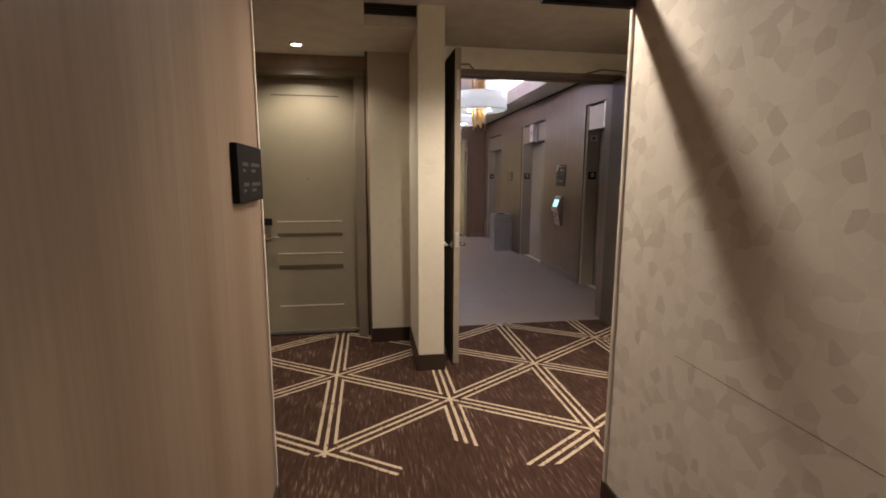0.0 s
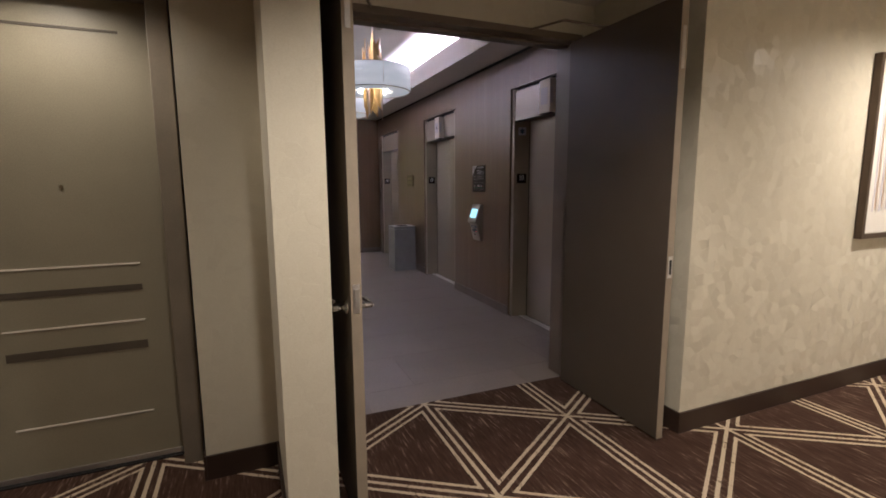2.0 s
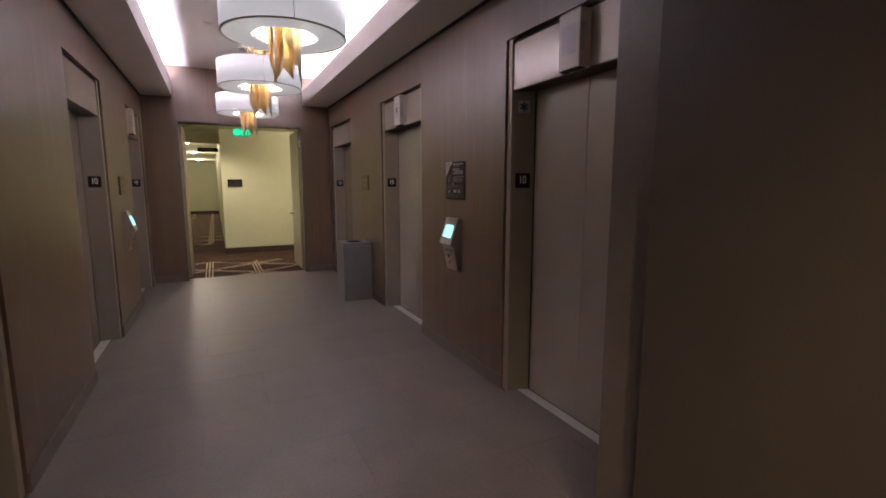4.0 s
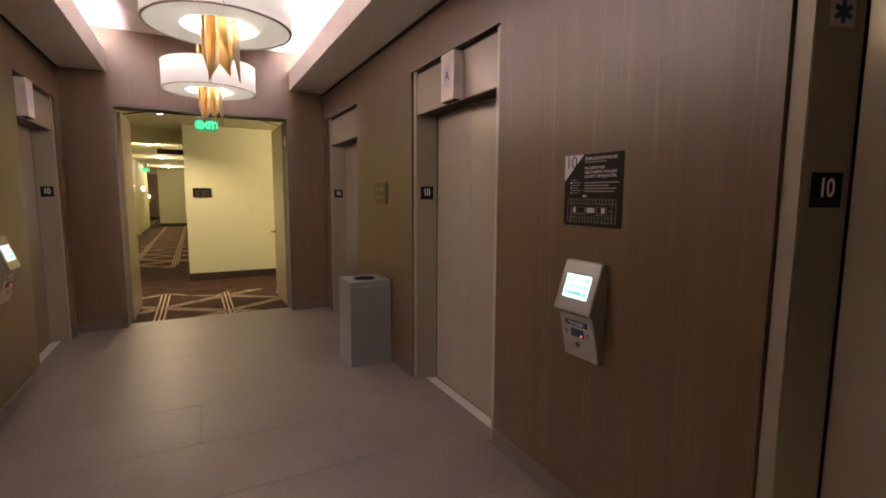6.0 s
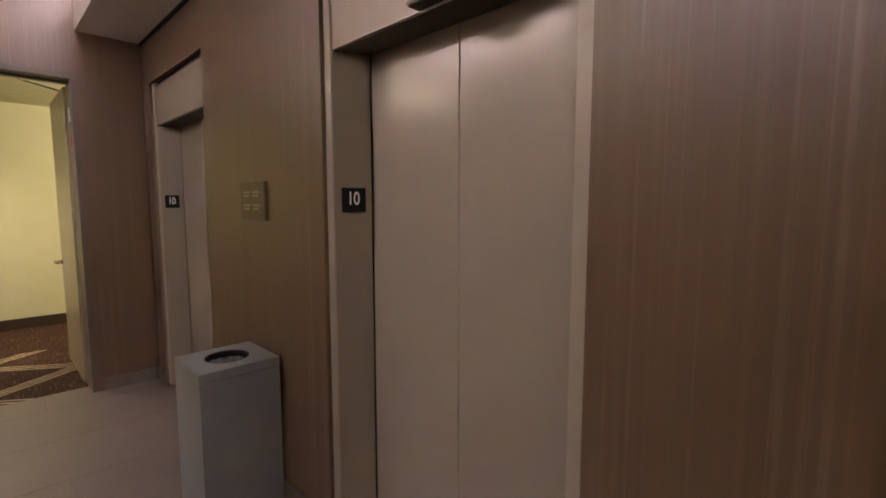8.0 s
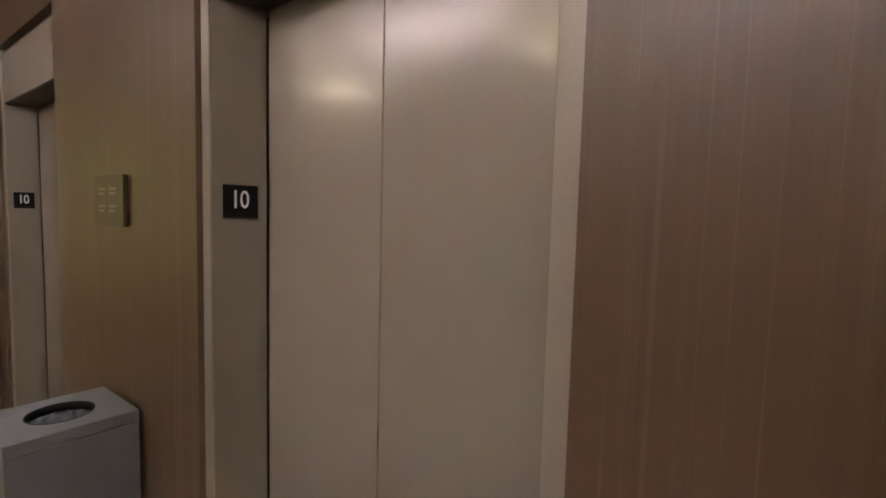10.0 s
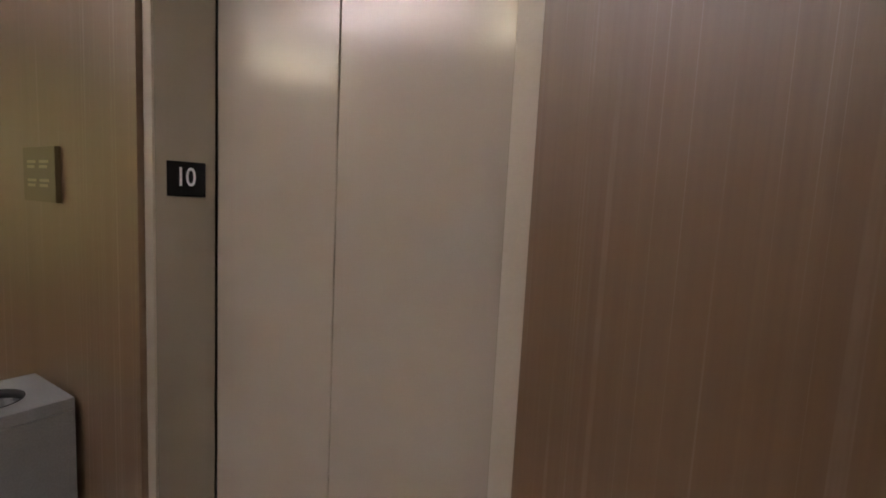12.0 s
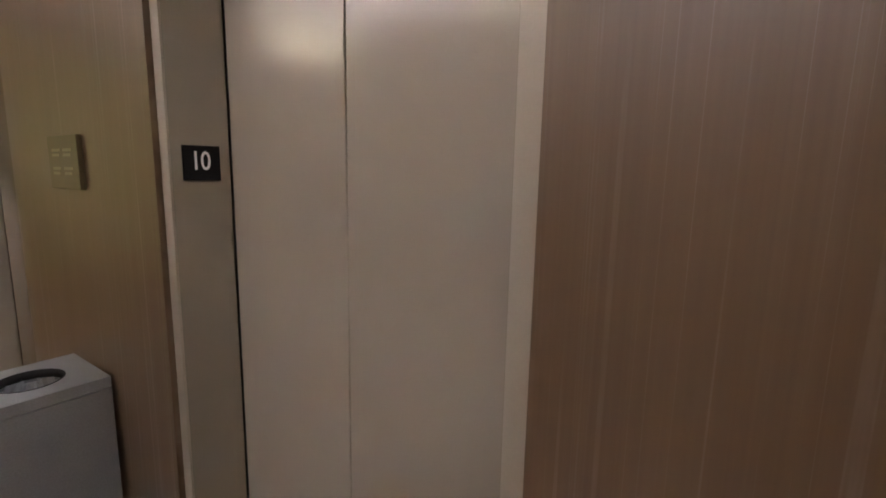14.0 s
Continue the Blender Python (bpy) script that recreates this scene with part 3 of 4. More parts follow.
def door_leaf(name, hinge, angle, sgn, label, handles=True, paint=None):
    """A leaf hinged at the given corner that runs towards -y at angle 0. sgn: the side of its face towards the opening."""
    d = thing(name, pose(hinge[0], hinge[1], 0.012, 0, 0, angle), label, "door")
    W, T, H = 0.905, 0.045, 2.415
    part("leaf", box(-T / 2 + 0.001, T / 2 - 0.001, -W + 0.002, 0, 0, H, 0.002), paint or M_LEAF, d)
    part("edge_strip", box(-T / 2, T / 2, -W - 0.001, -W + 0.002, 0.0, H, 0.0005), M_LEAFEDGE, d, "pale metal edge strip")
    bm = box(-0.014, 0.014, -W - 0.004, -W - 0.001, 0.945, 1.065, 0.001)
    plate = part("lock_plate", bm, M_STEEL if handles else M_SILL, d, "steel lock face plate")
    part("latch", box(-0.008, 0.008, -W - (0.012 if handles else 0.0050), -W - 0.0038, 0.965, 1.045), M_GAP if not handles else M_STEEL, plate)
    part("top_bolt_plate", box(-0.011, 0.011, -W - 0.004, -W - 0.001, 2.05, 2.26, 0.001), M_STEEL, d, "steel bolt plate near the top")
    for hz in (0.25, 1.2, 2.2):
        part("hinge", rod((sgn * -0.028, 0.004, hz - 0.055), (sgn * -0.028, 0.004, hz + 0.055), 0.008, 12), M_STEEL, d, "", True)
    if handles:
        lever(d, -W + 0.07, 0.955, sgn, 0.125)
        lever(d, -W + 0.07, 0.955, -sgn, 0.125)
    # closer: body on the leaf top and a folding arm to the frame head
    c = part("door_closer", box(sgn * -0.024 - 0.03, sgn * -0.024 + 0.03, -0.40, -0.14, H - 0.09, H - 0.03, 0.006), M_FRAME, d, "dark door closer")
    bm = rod((sgn * -0.02, -0.30, H + 0.012), (sgn * 0.24, -0.22, H + 0.05), 0.008, 10)
    add_rod(bm, (sgn * 0.24, -0.22, H + 0.05), (sgn * 0.36, 0.03, H + 0.045), 0.008, 10)
    add_rod(bm, (sgn * -0.02, -0.30, H - 0.04), (sgn * -0.02, -0.30, H + 0.02), 0.012, 10)
    part("closer_arm", bm, M_FRAME, c)
    return d


door_leaf("door_leaf", (0.763, 4.545), 1.1, 1, "dark brown open lobby door leaf with chrome levers")
door_leaf("door_leaf", (2.513, 4.545), -0.3, -1, "dark brown open lobby door leaf with a lock plate", False)
for hx, sgn, lab in ((0.775, 1, "open far door leaf with levers, coloured pale for grazing light"), (2.560, -1, "open far door leaf with levers, coloured olive for grazing light")):
    d = door_leaf("door_leaf", (hx, FY + 0.06), 180, -sgn, lab, True, M_LITLEAF)


# ---- elevators ----
def elevator(y0, y1, side, label):
    """A lift entrance in a wall whose face is the plane x = 0; the recess runs to +x. side 1: east wall; -1: west wall, mirrored."""
    m = pose(RX, 0, 0) if side > 0 else Matrix.Translation((LX, 0, 0)) @ Matrix.Diagonal((-1, 1, 1, 1))
    e = thing("elevator", pose(0, (y0 + y1) / 2, 0), label, "elevator")

    def put(name, bm, mat, lab="", parent=None):
        bmesh.ops.transform(bm, matrix=pose(0, -(y0 + y1) / 2, 0) @ m, verts=bm.verts)
        if side < 0:
            bmesh.ops.reverse_faces(bm, faces=bm.faces)
        return part(name, bm, mat, parent or e, lab)

    D, F = 0.172, 0.020                            # door plane and frame face, behind the wall face
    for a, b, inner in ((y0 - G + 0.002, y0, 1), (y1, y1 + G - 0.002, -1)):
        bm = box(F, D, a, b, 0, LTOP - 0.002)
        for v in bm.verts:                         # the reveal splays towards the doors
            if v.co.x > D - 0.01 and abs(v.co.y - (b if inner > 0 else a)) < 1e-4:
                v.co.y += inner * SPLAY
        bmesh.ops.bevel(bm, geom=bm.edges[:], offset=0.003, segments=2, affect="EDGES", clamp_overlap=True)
        put("jamb", bm, M_LIFTSHADED, "taupe jamb coloured darker for the shade in its recess")
        # face strip of the same frame, its light painted as a paler colour
        put("edge_trim", box(F - 0.004, F + 0.003, a + 0.001, b - 0.003, 0, LTOP - 0.004, 0.0015), M_LIFTLIT, "strip on the jamb's face, coloured paler for the light on it")
    put("header_panel", box(F + 0.005, D + 0.05, y0, y1, HEAD, LTOP - 0.030, 0.002), M_LIFT, "taupe steel panel over the doors")
    # dark strip standing in for the shaded return under the wall's lip
    put("shadow_gap", box(F + 0.02, D + 0.05, y0, y1, LTOP - 0.030, LTOP - 0.002), M_GAP, "near-black strip for the shaded return over the header panel")
    # thin dark sheet that paints the deep shade under the header
    put("header_shade", box(F + 0.012, D + 0.001, y0 + 0.001, y1 - 0.001, HEAD - 0.004, HEAD - 0.0005), M_BASE, "dark sheet for the shade under the header")
    mid = (y0 + y1) / 2 - 0.015
    put("door_panel", box(D + 0.002, D + 0.035, y0 + SPLAY + 0.006, mid - 0.0024, 0.008, HEAD + 0.02, 0.002), M_LIFT, "closed taupe sliding door panel")
    put("door_panel", box(D + 0.002, D + 0.035, mid + 0.0024, y1 - SPLAY - 0.006, 0.008, HEAD + 0.02, 0.002), M_LIFT, "closed taupe sliding door panel")
    bm = box(D + 0.036, D + 0.05, y0 - 0.03, y1 + 0.03, -0.01, HEAD + 0.03)
    put("door_back", bm, M_GAP)
    put("sill", box(0.095, D - 0.004, y0 + 0.02, y1 - 0.02, -0.003, 0.006, 0.001), M_SILL, "pale metal door sill")
    put("threshold", box(0.0, 0.099, y0, y1, -0.02, 0.0), M_TILE)
    return e


for k, (a, b) in enumerate(LIFTS):
    elevator(a, b, 1, "taupe steel elevator entrance with closed doors")
    elevator(a, b, -1, "taupe steel elevator entrance with closed doors")


def number_plate(x, y, z, turn):
    p = thing("floor_sign", pose(x, y, z, 0, 0, -turn), "black plate with a white 10 on the elevator jamb", "sign", "floor signs")
    part("plate", box(-0.051, 0.051, -0.005, 0, -0.051, 0.051, 0.002), M_BLACK, p)
    lettering("numeral", "10", 0.078, M_LETTER, p, pose(-0.002, -0.0056, 0.004, 90, 0, 0) @ Matrix.Diagonal((0.74, 1, 1, 1)), "CENTER", bold=0.0005)
    bm = bmesh.new()
    for k in range(3):
        add_rod(bm, (-0.012 + 0.012 * k, -0.0045, -0.034), (-0.012 + 0.012 * k, -0.0062, -0.034), 0.0018, 8)
    part("braille", bm, M_BLACK, p)
    return p


for a, b in LIFTS:
    number_plate(RX + 0.096, b - 0.0285, 1.525, 19.9)
    number_plate(LX - 0.096, b - 0.0285, 1.525, -19.9)


def hall_lantern(x, y, side, letter):
    """A boxy lantern over a lift, with an arrow or a letter on both sides."""
    h = thing("hall_lantern", pose(x, y, 2.272), "ivory plastic elevator lantern over the doors", "lantern", "lanterns")
    a, b = sorted((0.036 * side, -0.050 * side))
    part("housing", box(a, b, -0.085, 0.085, -0.15, 0.15, 0.006), M_PLASTIC, h)
    xa, xb = sorted((-0.016 * side, -0.046 * side))
    for s in (-1, 1):
        ya, yb = sorted((s * 0.085, s * 0.0865))
        part("lens", box(xa, xb, ya, yb, -0.07, 0.07, 0.0003), M_LILAC, h, "pale lens panel")
    fa, fb = sorted((-0.050 * side, -0.0515 * side))
    lens = part("lens", box(fa, fb, -0.055, 0.055, -0.075, 0.075, 0.0003), M_LILAC, h, "pale lens panel")
    if letter:
        for q0, q1, r0, r1 in ((-0.060, -0.052, -0.080, 0.080), (0.052, 0.060, -0.080, 0.080), (-0.052, 0.052, -0.080, -0.072), (-0.052, 0.052, 0.072, 0.080)):
            part("lens_frame", box(*sorted((fa, -0.0535 * side)), q0, q1, r0, r1, 0.0004), M_PLASTIC, lens)
        lettering("letter", letter, 0.085, M_INK, lens, pose(-0.0522 * side, 0, 0, 90, 0, -90 * side), "CENTER")
    base = sorted((0.004 * side, -0.044 * side))
    part("base_cap", box(*base, -0.075, 0.075, -0.157, -0.1495), M_GAP, h)
    return h


hall_lantern(RX, 5.55, 1, "")
hall_lantern(RX, 8.217, 1, "A")
hall_lantern(LX, 10.48, -1, "")


def star_of_life(x, y, z):
    p = thing("medical_sign", pose(x, y, z, 0, 0, -19.9), "small white sign with a blue six-armed star", "sign")
    part("plate", box(-0.04, 0.04, -0.003, 0, -0.04, 0.04, 0.001), M_LILAC, p)
    bm = bmesh.new()
    for k in range(3):
        one = box(-0.007, 0.007, -0.0045, -0.0031, -0.030, 0.030)
        bmesh.ops.rotate(one, verts=one.verts, cent=(0, 0, 0), matrix=Matrix.Rotation(radians(60 * k), 3, "Y"))
        tmp = bpy.data.meshes.new("tmp")
        one.to_mesh(tmp)
        one.free()
        bm.from_mesh(tmp)
        bpy.data.meshes.remove(tmp)
    part("star", bm, M_BLUE, p)


star_of_life(RX + 0.096, LIFTS[0][1] - 0.0285, 2.02)


# ---- drum pendants ----
def ring(r0, r1, z0, z1, seg=64):
    """A tube wall between two radii."""
    bm = bmesh.new()
    loops = [[bm.verts.new((r * math.cos(2 * math.pi * k / seg), r * math.sin(2 * math.pi * k / seg), z)) for k in range(seg)] for r, z in ((r1, z0), (r1, z1), (r0, z1), (r0, z0))]
    for a in range(4):
        for k in range(seg):
            bm.faces.new((loops[a][k], loops[a][(k + 1) % seg], loops[(a + 1) % 4][(k + 1) % seg], loops[(a + 1) % 4][k]))
    return bm


def pendant(x, y):
    p = thing("pendant_lamp", pose(x, y, 2.53), "white drum pendant with gold metal blades", "pendant lamp", "drum pendants")
    part("drum_shade", ring(0.372, 0.378, -0.11, 0.11), M_SHADE, p, "white fabric drum shade", True)
    part("top_rim", ring(0.369, 0.380, 0.108, 0.114), M_PLASTIC, p)
    part("bottom_rim", ring(0.366, 0.381, -0.116, -0.109), M_PLASTIC, p, "thin pale rim")
    part("diffuser", ring(0.205, 0.367, -0.108, -0.102), M_OPAL, p, "opal ring diffuser")
    part("inner_shade", ring(0.196, 0.203, -0.112, 0.10), M_SHADE, p, "white inner drum", True)
    part("seam", box(-0.002, 0.002, -0.3805, -0.378, -0.11, 0.11), M_STEEL, p)
    rng = random.Random(5)
    for k in range(14):
        ang, rad = k * 2.4, 0.03 + 0.075 * rng.random()
        w, top, low = 0.022 + 0.022 * rng.random(), 0.16 + 0.22 * rng.random(), -0.17 - 0.15 * rng.random()
        cx, cy, slant = rad * math.cos(ang), rad * math.sin(ang), 0.04 + 0.05 * rng.random()
        bm = box(-w, w, -0.0035, 0.0035, low, top)
        for v in bm.verts:
            v.co.z += slant * (v.co.x / w) * (1 if k % 2 else -1)
        bmesh.ops.transform(bm, matrix=pose(cx, cy, 0, 0, 0, math.degrees(ang) + 60), verts=bm.verts)
        part("blade", bm, M_GOLD if k % 3 else M_ROSE, p, "gold metal blade")
    for ang in (30, 150, 270):
        c, s = math.cos(radians(ang)), math.sin(radians(ang))
        part("spoke", rod((0.02 * c, 0.02 * s, 0.06), (0.372 * c, 0.372 * s, 0.06), 0.004, 8), M_STEEL, p)
    for ang in (70, 190, 310):
        c, s = 0.150 * math.cos(radians(ang)), 0.150 * math.sin(radians(ang))
        part("lamp_bulb", rod((c, s, -0.130), (c, s, -0.062), 0.021, 16), M_CORE, p, "glowing lamp bulb", True)
        part("lamp_socket", rod((c, s, -0.062), (c, s, 0.056), 0.014, 12), M_STEEL, p)
    part("stem", rod((0, 0, -0.085), (0, 0, 0.70), 0.009, 12), M_STEEL, p, "", True)
    part("canopy", rod((0, 0, 0.695), (0, 0, 0.72), 0.07, 32), M_STEEL, p, "", True)
    return p


first = pendant(1.665, 6.68)
for py in (8.43, 10.24):
    copy_thing(first, pose(1.665, py, 2.53))


def ceiling_disc(name, x, y, z, r, label, category, lens):
    d = thing(name, pose(x, y, z), label, category)
    part("ring", ring(r * 0.72, r, -0.008, 0.0, 32), M_PLASTIC, d, "", True)
    part("lens", rod((0, 0, -0.004), (0, 0, -0.001), r * 0.73, 28), lens, d)
    return d


# a fitting for every lamp in the list, the added unseen ones too
for dx, dy, dz, power in DOWNLIGHTS:
    if dy > 12 and dx > 2 or dy > 14:
        # added fitting; its dome shape lets light reach the ceiling
        dome = thing("dome_light", pose(dx, dy, dz), "shallow glowing dome added to light the far corridor ceiling", "ceiling light", "corridor dome lights")
        part("ring", ring(0.085, 0.10, -0.012, 0.0, 32), M_PLASTIC, dome, "", True)
        part("lens", rod((0, 0, -0.030), (0, 0, -0.002), 0.055, 28, 0.086), M_BULB, dome, "glowing lens", True)
    else:
        ceiling_disc("downlight", dx, dy, dz, 0.055, "round recessed ceiling downlight, lit", "downlight", M_BULB)
for sx, sy in ((1.3, 7.6), (1.25, 9.4), (1.9, 7.3)):
    ceiling_disc("ceiling_sprinkler", sx, sy, 3.25, 0.05, "round concealed sprinkler cover on the ceiling", "sprinkler", M_STEEL)


# ---- things on the lobby walls ----
def bars(x0, x1, z0, n, h, gap, lengths, y=-0.0068):
    """Rows of plain bars for print too small to read."""
    bm = bmesh.new()
    for k in range(n):
        z = z0 - k * gap
        add_box(bm, x0, x0 + (x1 - x0) * lengths[k % len(lengths)], y, y + 0.0012, z - h / 2, z + h / 2)
    return bm


def evacuation_plan(m):
    p = thing("evacuation_plan", m, "dark brown evacuation plan sign with a white corner", "sign")
    W, H, T = 0.168, 0.158, 0.006
    part("panel", box(-W, W, -T, 0, -H, H, 0.004), M_PLAN, p)
    bm = bmesh.new()
    y = -T - 0.0006
    vs = [bm.verts.new(v) for v in ((-W + 0.001, y, H - 0.001), (-W + 0.001, y, H - 0.118), (-W + 0.118, y, H - 0.001))]
    bm.faces.new(vs)
    ret = bmesh.ops.extrude_face_region(bm, geom=bm.faces[:])
    bmesh.ops.translate(bm, verts=[v for v in ret["geom"] if isinstance(v, bmesh.types.BMVert)], vec=(0, 0.0006, 0))
    corner = part("corner_flag", bm, M_LILAC, p, "white triangular corner")
    lettering("numeral", "10", 0.078, M_INK, corner, pose(-W + 0.006, y - 0.0006, H - 0.036, 90, 0, 0), depth=0.0004, bold=-0.0007)
    for text, size, z in (("EVACUATION PLAN", 0.0212, H - 0.022), ("IN CASE OF FIRE", 0.0172, H - 0.062), ("USE STAIRWAY FOR EXIT", 0.0172, H - 0.080), ("DO NOT USE ELEVATOR", 0.0172, H - 0.098)):
        lettering("lettering", text, size, M_LILAC, p, pose(-0.042, y, z, 90, 0, 0), depth=0.0004)
    part("small_print", bars(-0.042, 0.12, H - 0.036, 1, 0.004, 0.01, (0.75,)), M_DIMPRINT, p)
    part("small_print", bars(-0.042, 0.152, H - 0.125, 4, 0.0052, 0.0125, (1.0, 0.72, 0.92, 0.86)), M_DIMPRINT, p)
    part("legend", bars(-0.118, -0.06, H - 0.112, 6, 0.0035, 0.0115, (0.5, 0.95, 0.8, 0.6, 1.0, 0.7)), M_DIMPRINT, p)
    lettering("lettering", "N", 0.012, M_LETTER, p, pose(-0.036, y, H - 0.183, 90, 0, 0), depth=0.0004)
    part("north_mark", rod((-0.043, y, H - 0.183), (-0.043, y - 0.0006, H - 0.183), 0.0042, 16), M_LETTER, p)
    for q, mk in enumerate((M_LETTER, M_GREEN, M_LILAC, M_RED, M_LILAC)):
        zq = H - 0.1235 - 0.0115 * q
        part("legend_mark", box(-0.127, -0.121, y - 0.0002, y + 0.0008, zq - 0.003, zq + 0.003), mk, p)
    # plan drawing
    bm, yb = bmesh.new(), -T - 0.0012

    def ln(x0, z0, x1, z1, w=0.0007):
        add_box(bm, min(x0, x1) - w, max(x0, x1) + w, yb, yb + 0.0012, min(z0, z1) - w, max(z0, z1) + w)

    X0, X1, Z0, Z1 = -0.140, 0.140, -0.140, -0.038
    for z in (Z0, Z0 + 0.022, Z1 - 0.022, Z1):
        ln(X0, z, X1, z)
    for k in range(16):
        x = X0 + (X1 - X0) * k / 15
        ln(x, Z0, x, Z0 + 0.022)
        ln(x, Z1 - 0.022, x, Z1)
    for x in (X0, X0 + 0.02, X1 - 0.02, X1):
        ln(x, Z0, x, Z1)
    for a, b in ((-0.105, -0.035), (0.035, 0.09)):
        for z in (-0.100, -0.072):
            ln(a, z, b, z)
        ln(a, -0.100, a, -0.072)
        ln(b, -0.100, b, -0.072)
    part("plan_drawing", bm, M_DIMPRINT, p)
    for a, b in ((-0.022, 0.022), (-0.103, -0.090), (0.062, 0.080)):
        part("plan_core", box(a, b, yb - 0.0004, yb + 0.0008, -0.098, -0.076), M_LILAC, p)
    bm = bmesh.new()
    for a, b, z in ((-0.118, -0.022, -0.106), (0.022, 0.108, -0.108)):
        add_box(bm, a, b, yb, yb + 0.0008, z - 0.0014, z + 0.0014)
    part("exit_route", bm, M_GREEN, p, "green route line")
    bm = bmesh.new()
    for a in (-0.034, 0.03, -0.116, 0.106):
        add_box(bm, a, a + 0.007, yb - 0.0002, yb + 0.0008, -0.094, -0.084)
    part("stair_mark", bm, M_RED, p, "red stair mark")
    return p


evacuation_plan(pose(RX, 6.967, 1.530, 0, 0, -90))


def kiosk(m):
    """Wall-mounted floor-call keypad: a wedge head that leans back over a sloping card reader, in the plane y = 0 looking to -y."""
    k = thing("elevator_keypad", m, "silver elevator call keypad with a lit touchscreen", "keypad")
    W = 0.108

    def prism(points, w0, w1):
        bm = bmesh.new()
        a = [bm.verts.new((w0, y, z)) for y, z in points]
        b = [bm.verts.new((w1, y, z)) for y, z in points]
        bm.faces.new(a[::-1])
        bm.faces.new(b)
        n = len(points)
        for i in range(n):
            bm.faces.new((a[i], a[(i + 1) % n], b[(i + 1) % n], b[i]))
        bmesh.ops.recalc_face_normals(bm, faces=bm.faces[:])
        bmesh.ops.bevel(bm, geom=bm.edges[:], offset=0.003, segments=2, affect="EDGES", clamp_overlap=True)
        return bm

    part("head", prism([(0, 0.225), (-0.035, 0.225), (-0.105, 0.010), (-0.075, -0.012), (0, -0.012)], -W, W), M_STEEL, k, "brushed silver head")
    part("body", prism([(0, -0.010), (-0.075, -0.010), (-0.030, -0.215), (0, -0.225)], -W + 0.006, W - 0.006), M_STEEL, k, "brushed silver card reader body")
    tilt = math.degrees(math.atan2(0.070, 0.215))
    mh = pose(0, -0.0705, 0.1175, -tilt, 0, 0)
    scr = part("screen", box(-0.071, 0.071, -0.0035, 0.004, -0.052, 0.052, 0.002), M_SCREEN, k, "glowing white touchscreen")
    scr.matrix_local = mh
    for r, row in enumerate(((-2, -1, 1, 2), (-2, -1, 0, 1, 2), (-2, 2))):
        for c in row:
            bm = rod((c * 0.028, -0.0034, 0.030 - r * 0.029), (c * 0.028, -0.0044, 0.030 - r * 0.029), 0.0105, 16)
            part("key", bm, M_KEY, scr)
    part("key", box(-0.040, 0.040, -0.0044, -0.0034, -0.037, -0.020, 0.0004), M_KEY, scr)
    slope = math.degrees(math.atan2(0.045, 0.205))
    mb = pose(0, -0.0560, -0.100, slope, 0, 0)
    lab = part("label_strip", box(-0.066, 0.066, -0.0032, 0.002, 0.040, 0.066, 0.001), M_BLUE, k, "dark blue label strip")
    lab.matrix_local = mb
    lettering("lettering", "TAP CARD", 0.021, M_LETTER, lab, pose(0, -0.0036, 0.053, 90, 0, 0), "CENTER", 0.0003)
    rd = part("card_window", box(-0.038, 0.038, -0.0032, 0.002, -0.012, 0.026, 0.001), M_BLUE, k, "dark card reader window")
    rd.matrix_local = mb
    part("led", rod((0.026, -0.003, -0.002), (0.026, -0.0042, -0.002), 0.004, 12), M_LED, rd, "red indicator light")
    for s in (-1, 1):
        bm = bmesh.new()
        for j in range(3):
            r = 0.008 + j * 0.007
            for q in range(6):
                a0, a1 = radians(-38 + q * 12.6), radians(-38 + (q + 1) * 12.6)
                add_rod(bm, (s * (0.048 + r * math.cos(a0)), -0.0028, 0.006 + r * math.sin(a0)), (s * (0.048 + r * math.cos(a1)), -0.0028, 0.006 + r * math.sin(a1)), 0.0010, 6)
        w = part("wave_mark", bm, M_INK, k)
        w.matrix_local = mb
    lock = part("key_lock", rod((0, -0.002, -0.045), (0, -0.009, -0.045), 0.013, 20), M_CHROME, k, "round chrome key lock", True)
    lock.matrix_local = mb
    part("keyway", box(-0.0012, 0.0012, -0.0098, -0.0088, -0.050, -0.040), M_GAP, lock)
    return k


kiosk(pose(RX, 6.965, 0.992, 0, 0, -90))
kiosk(pose(LX, 9.55, 0.992, 0, 0, 90))


def call_notice(m, label):
    n = thing("notice_plate", m, label, "sign", "notice plates")
    part("plate", box(-0.148, 0.148, -0.018, 0, -0.098, 0.098, 0.003), M_BRASS, n)
    bm = bmesh.new()
    for r, z in enumerate((0.045, -0.022)):
        for c in (-0.062, 0.052):
            for q in range(2):
                add_box(bm, c - 0.040, c + 0.040 - 0.012 * q, -0.0195, -0.0178, z - q * 0.018 - 0.005, z - q * 0.018 + 0.005)
    part("raised_print", bm, M_BEADDULL, n, "pale raised print")
    return n


call_notice(pose(RX, 9.57, 1.523, 0, 0, -90), "bronze notice plate with pale raised print")
call_notice(pose(LX, 9.52, 1.49, 0, 0, 90), "bronze notice plate with pale raised print")


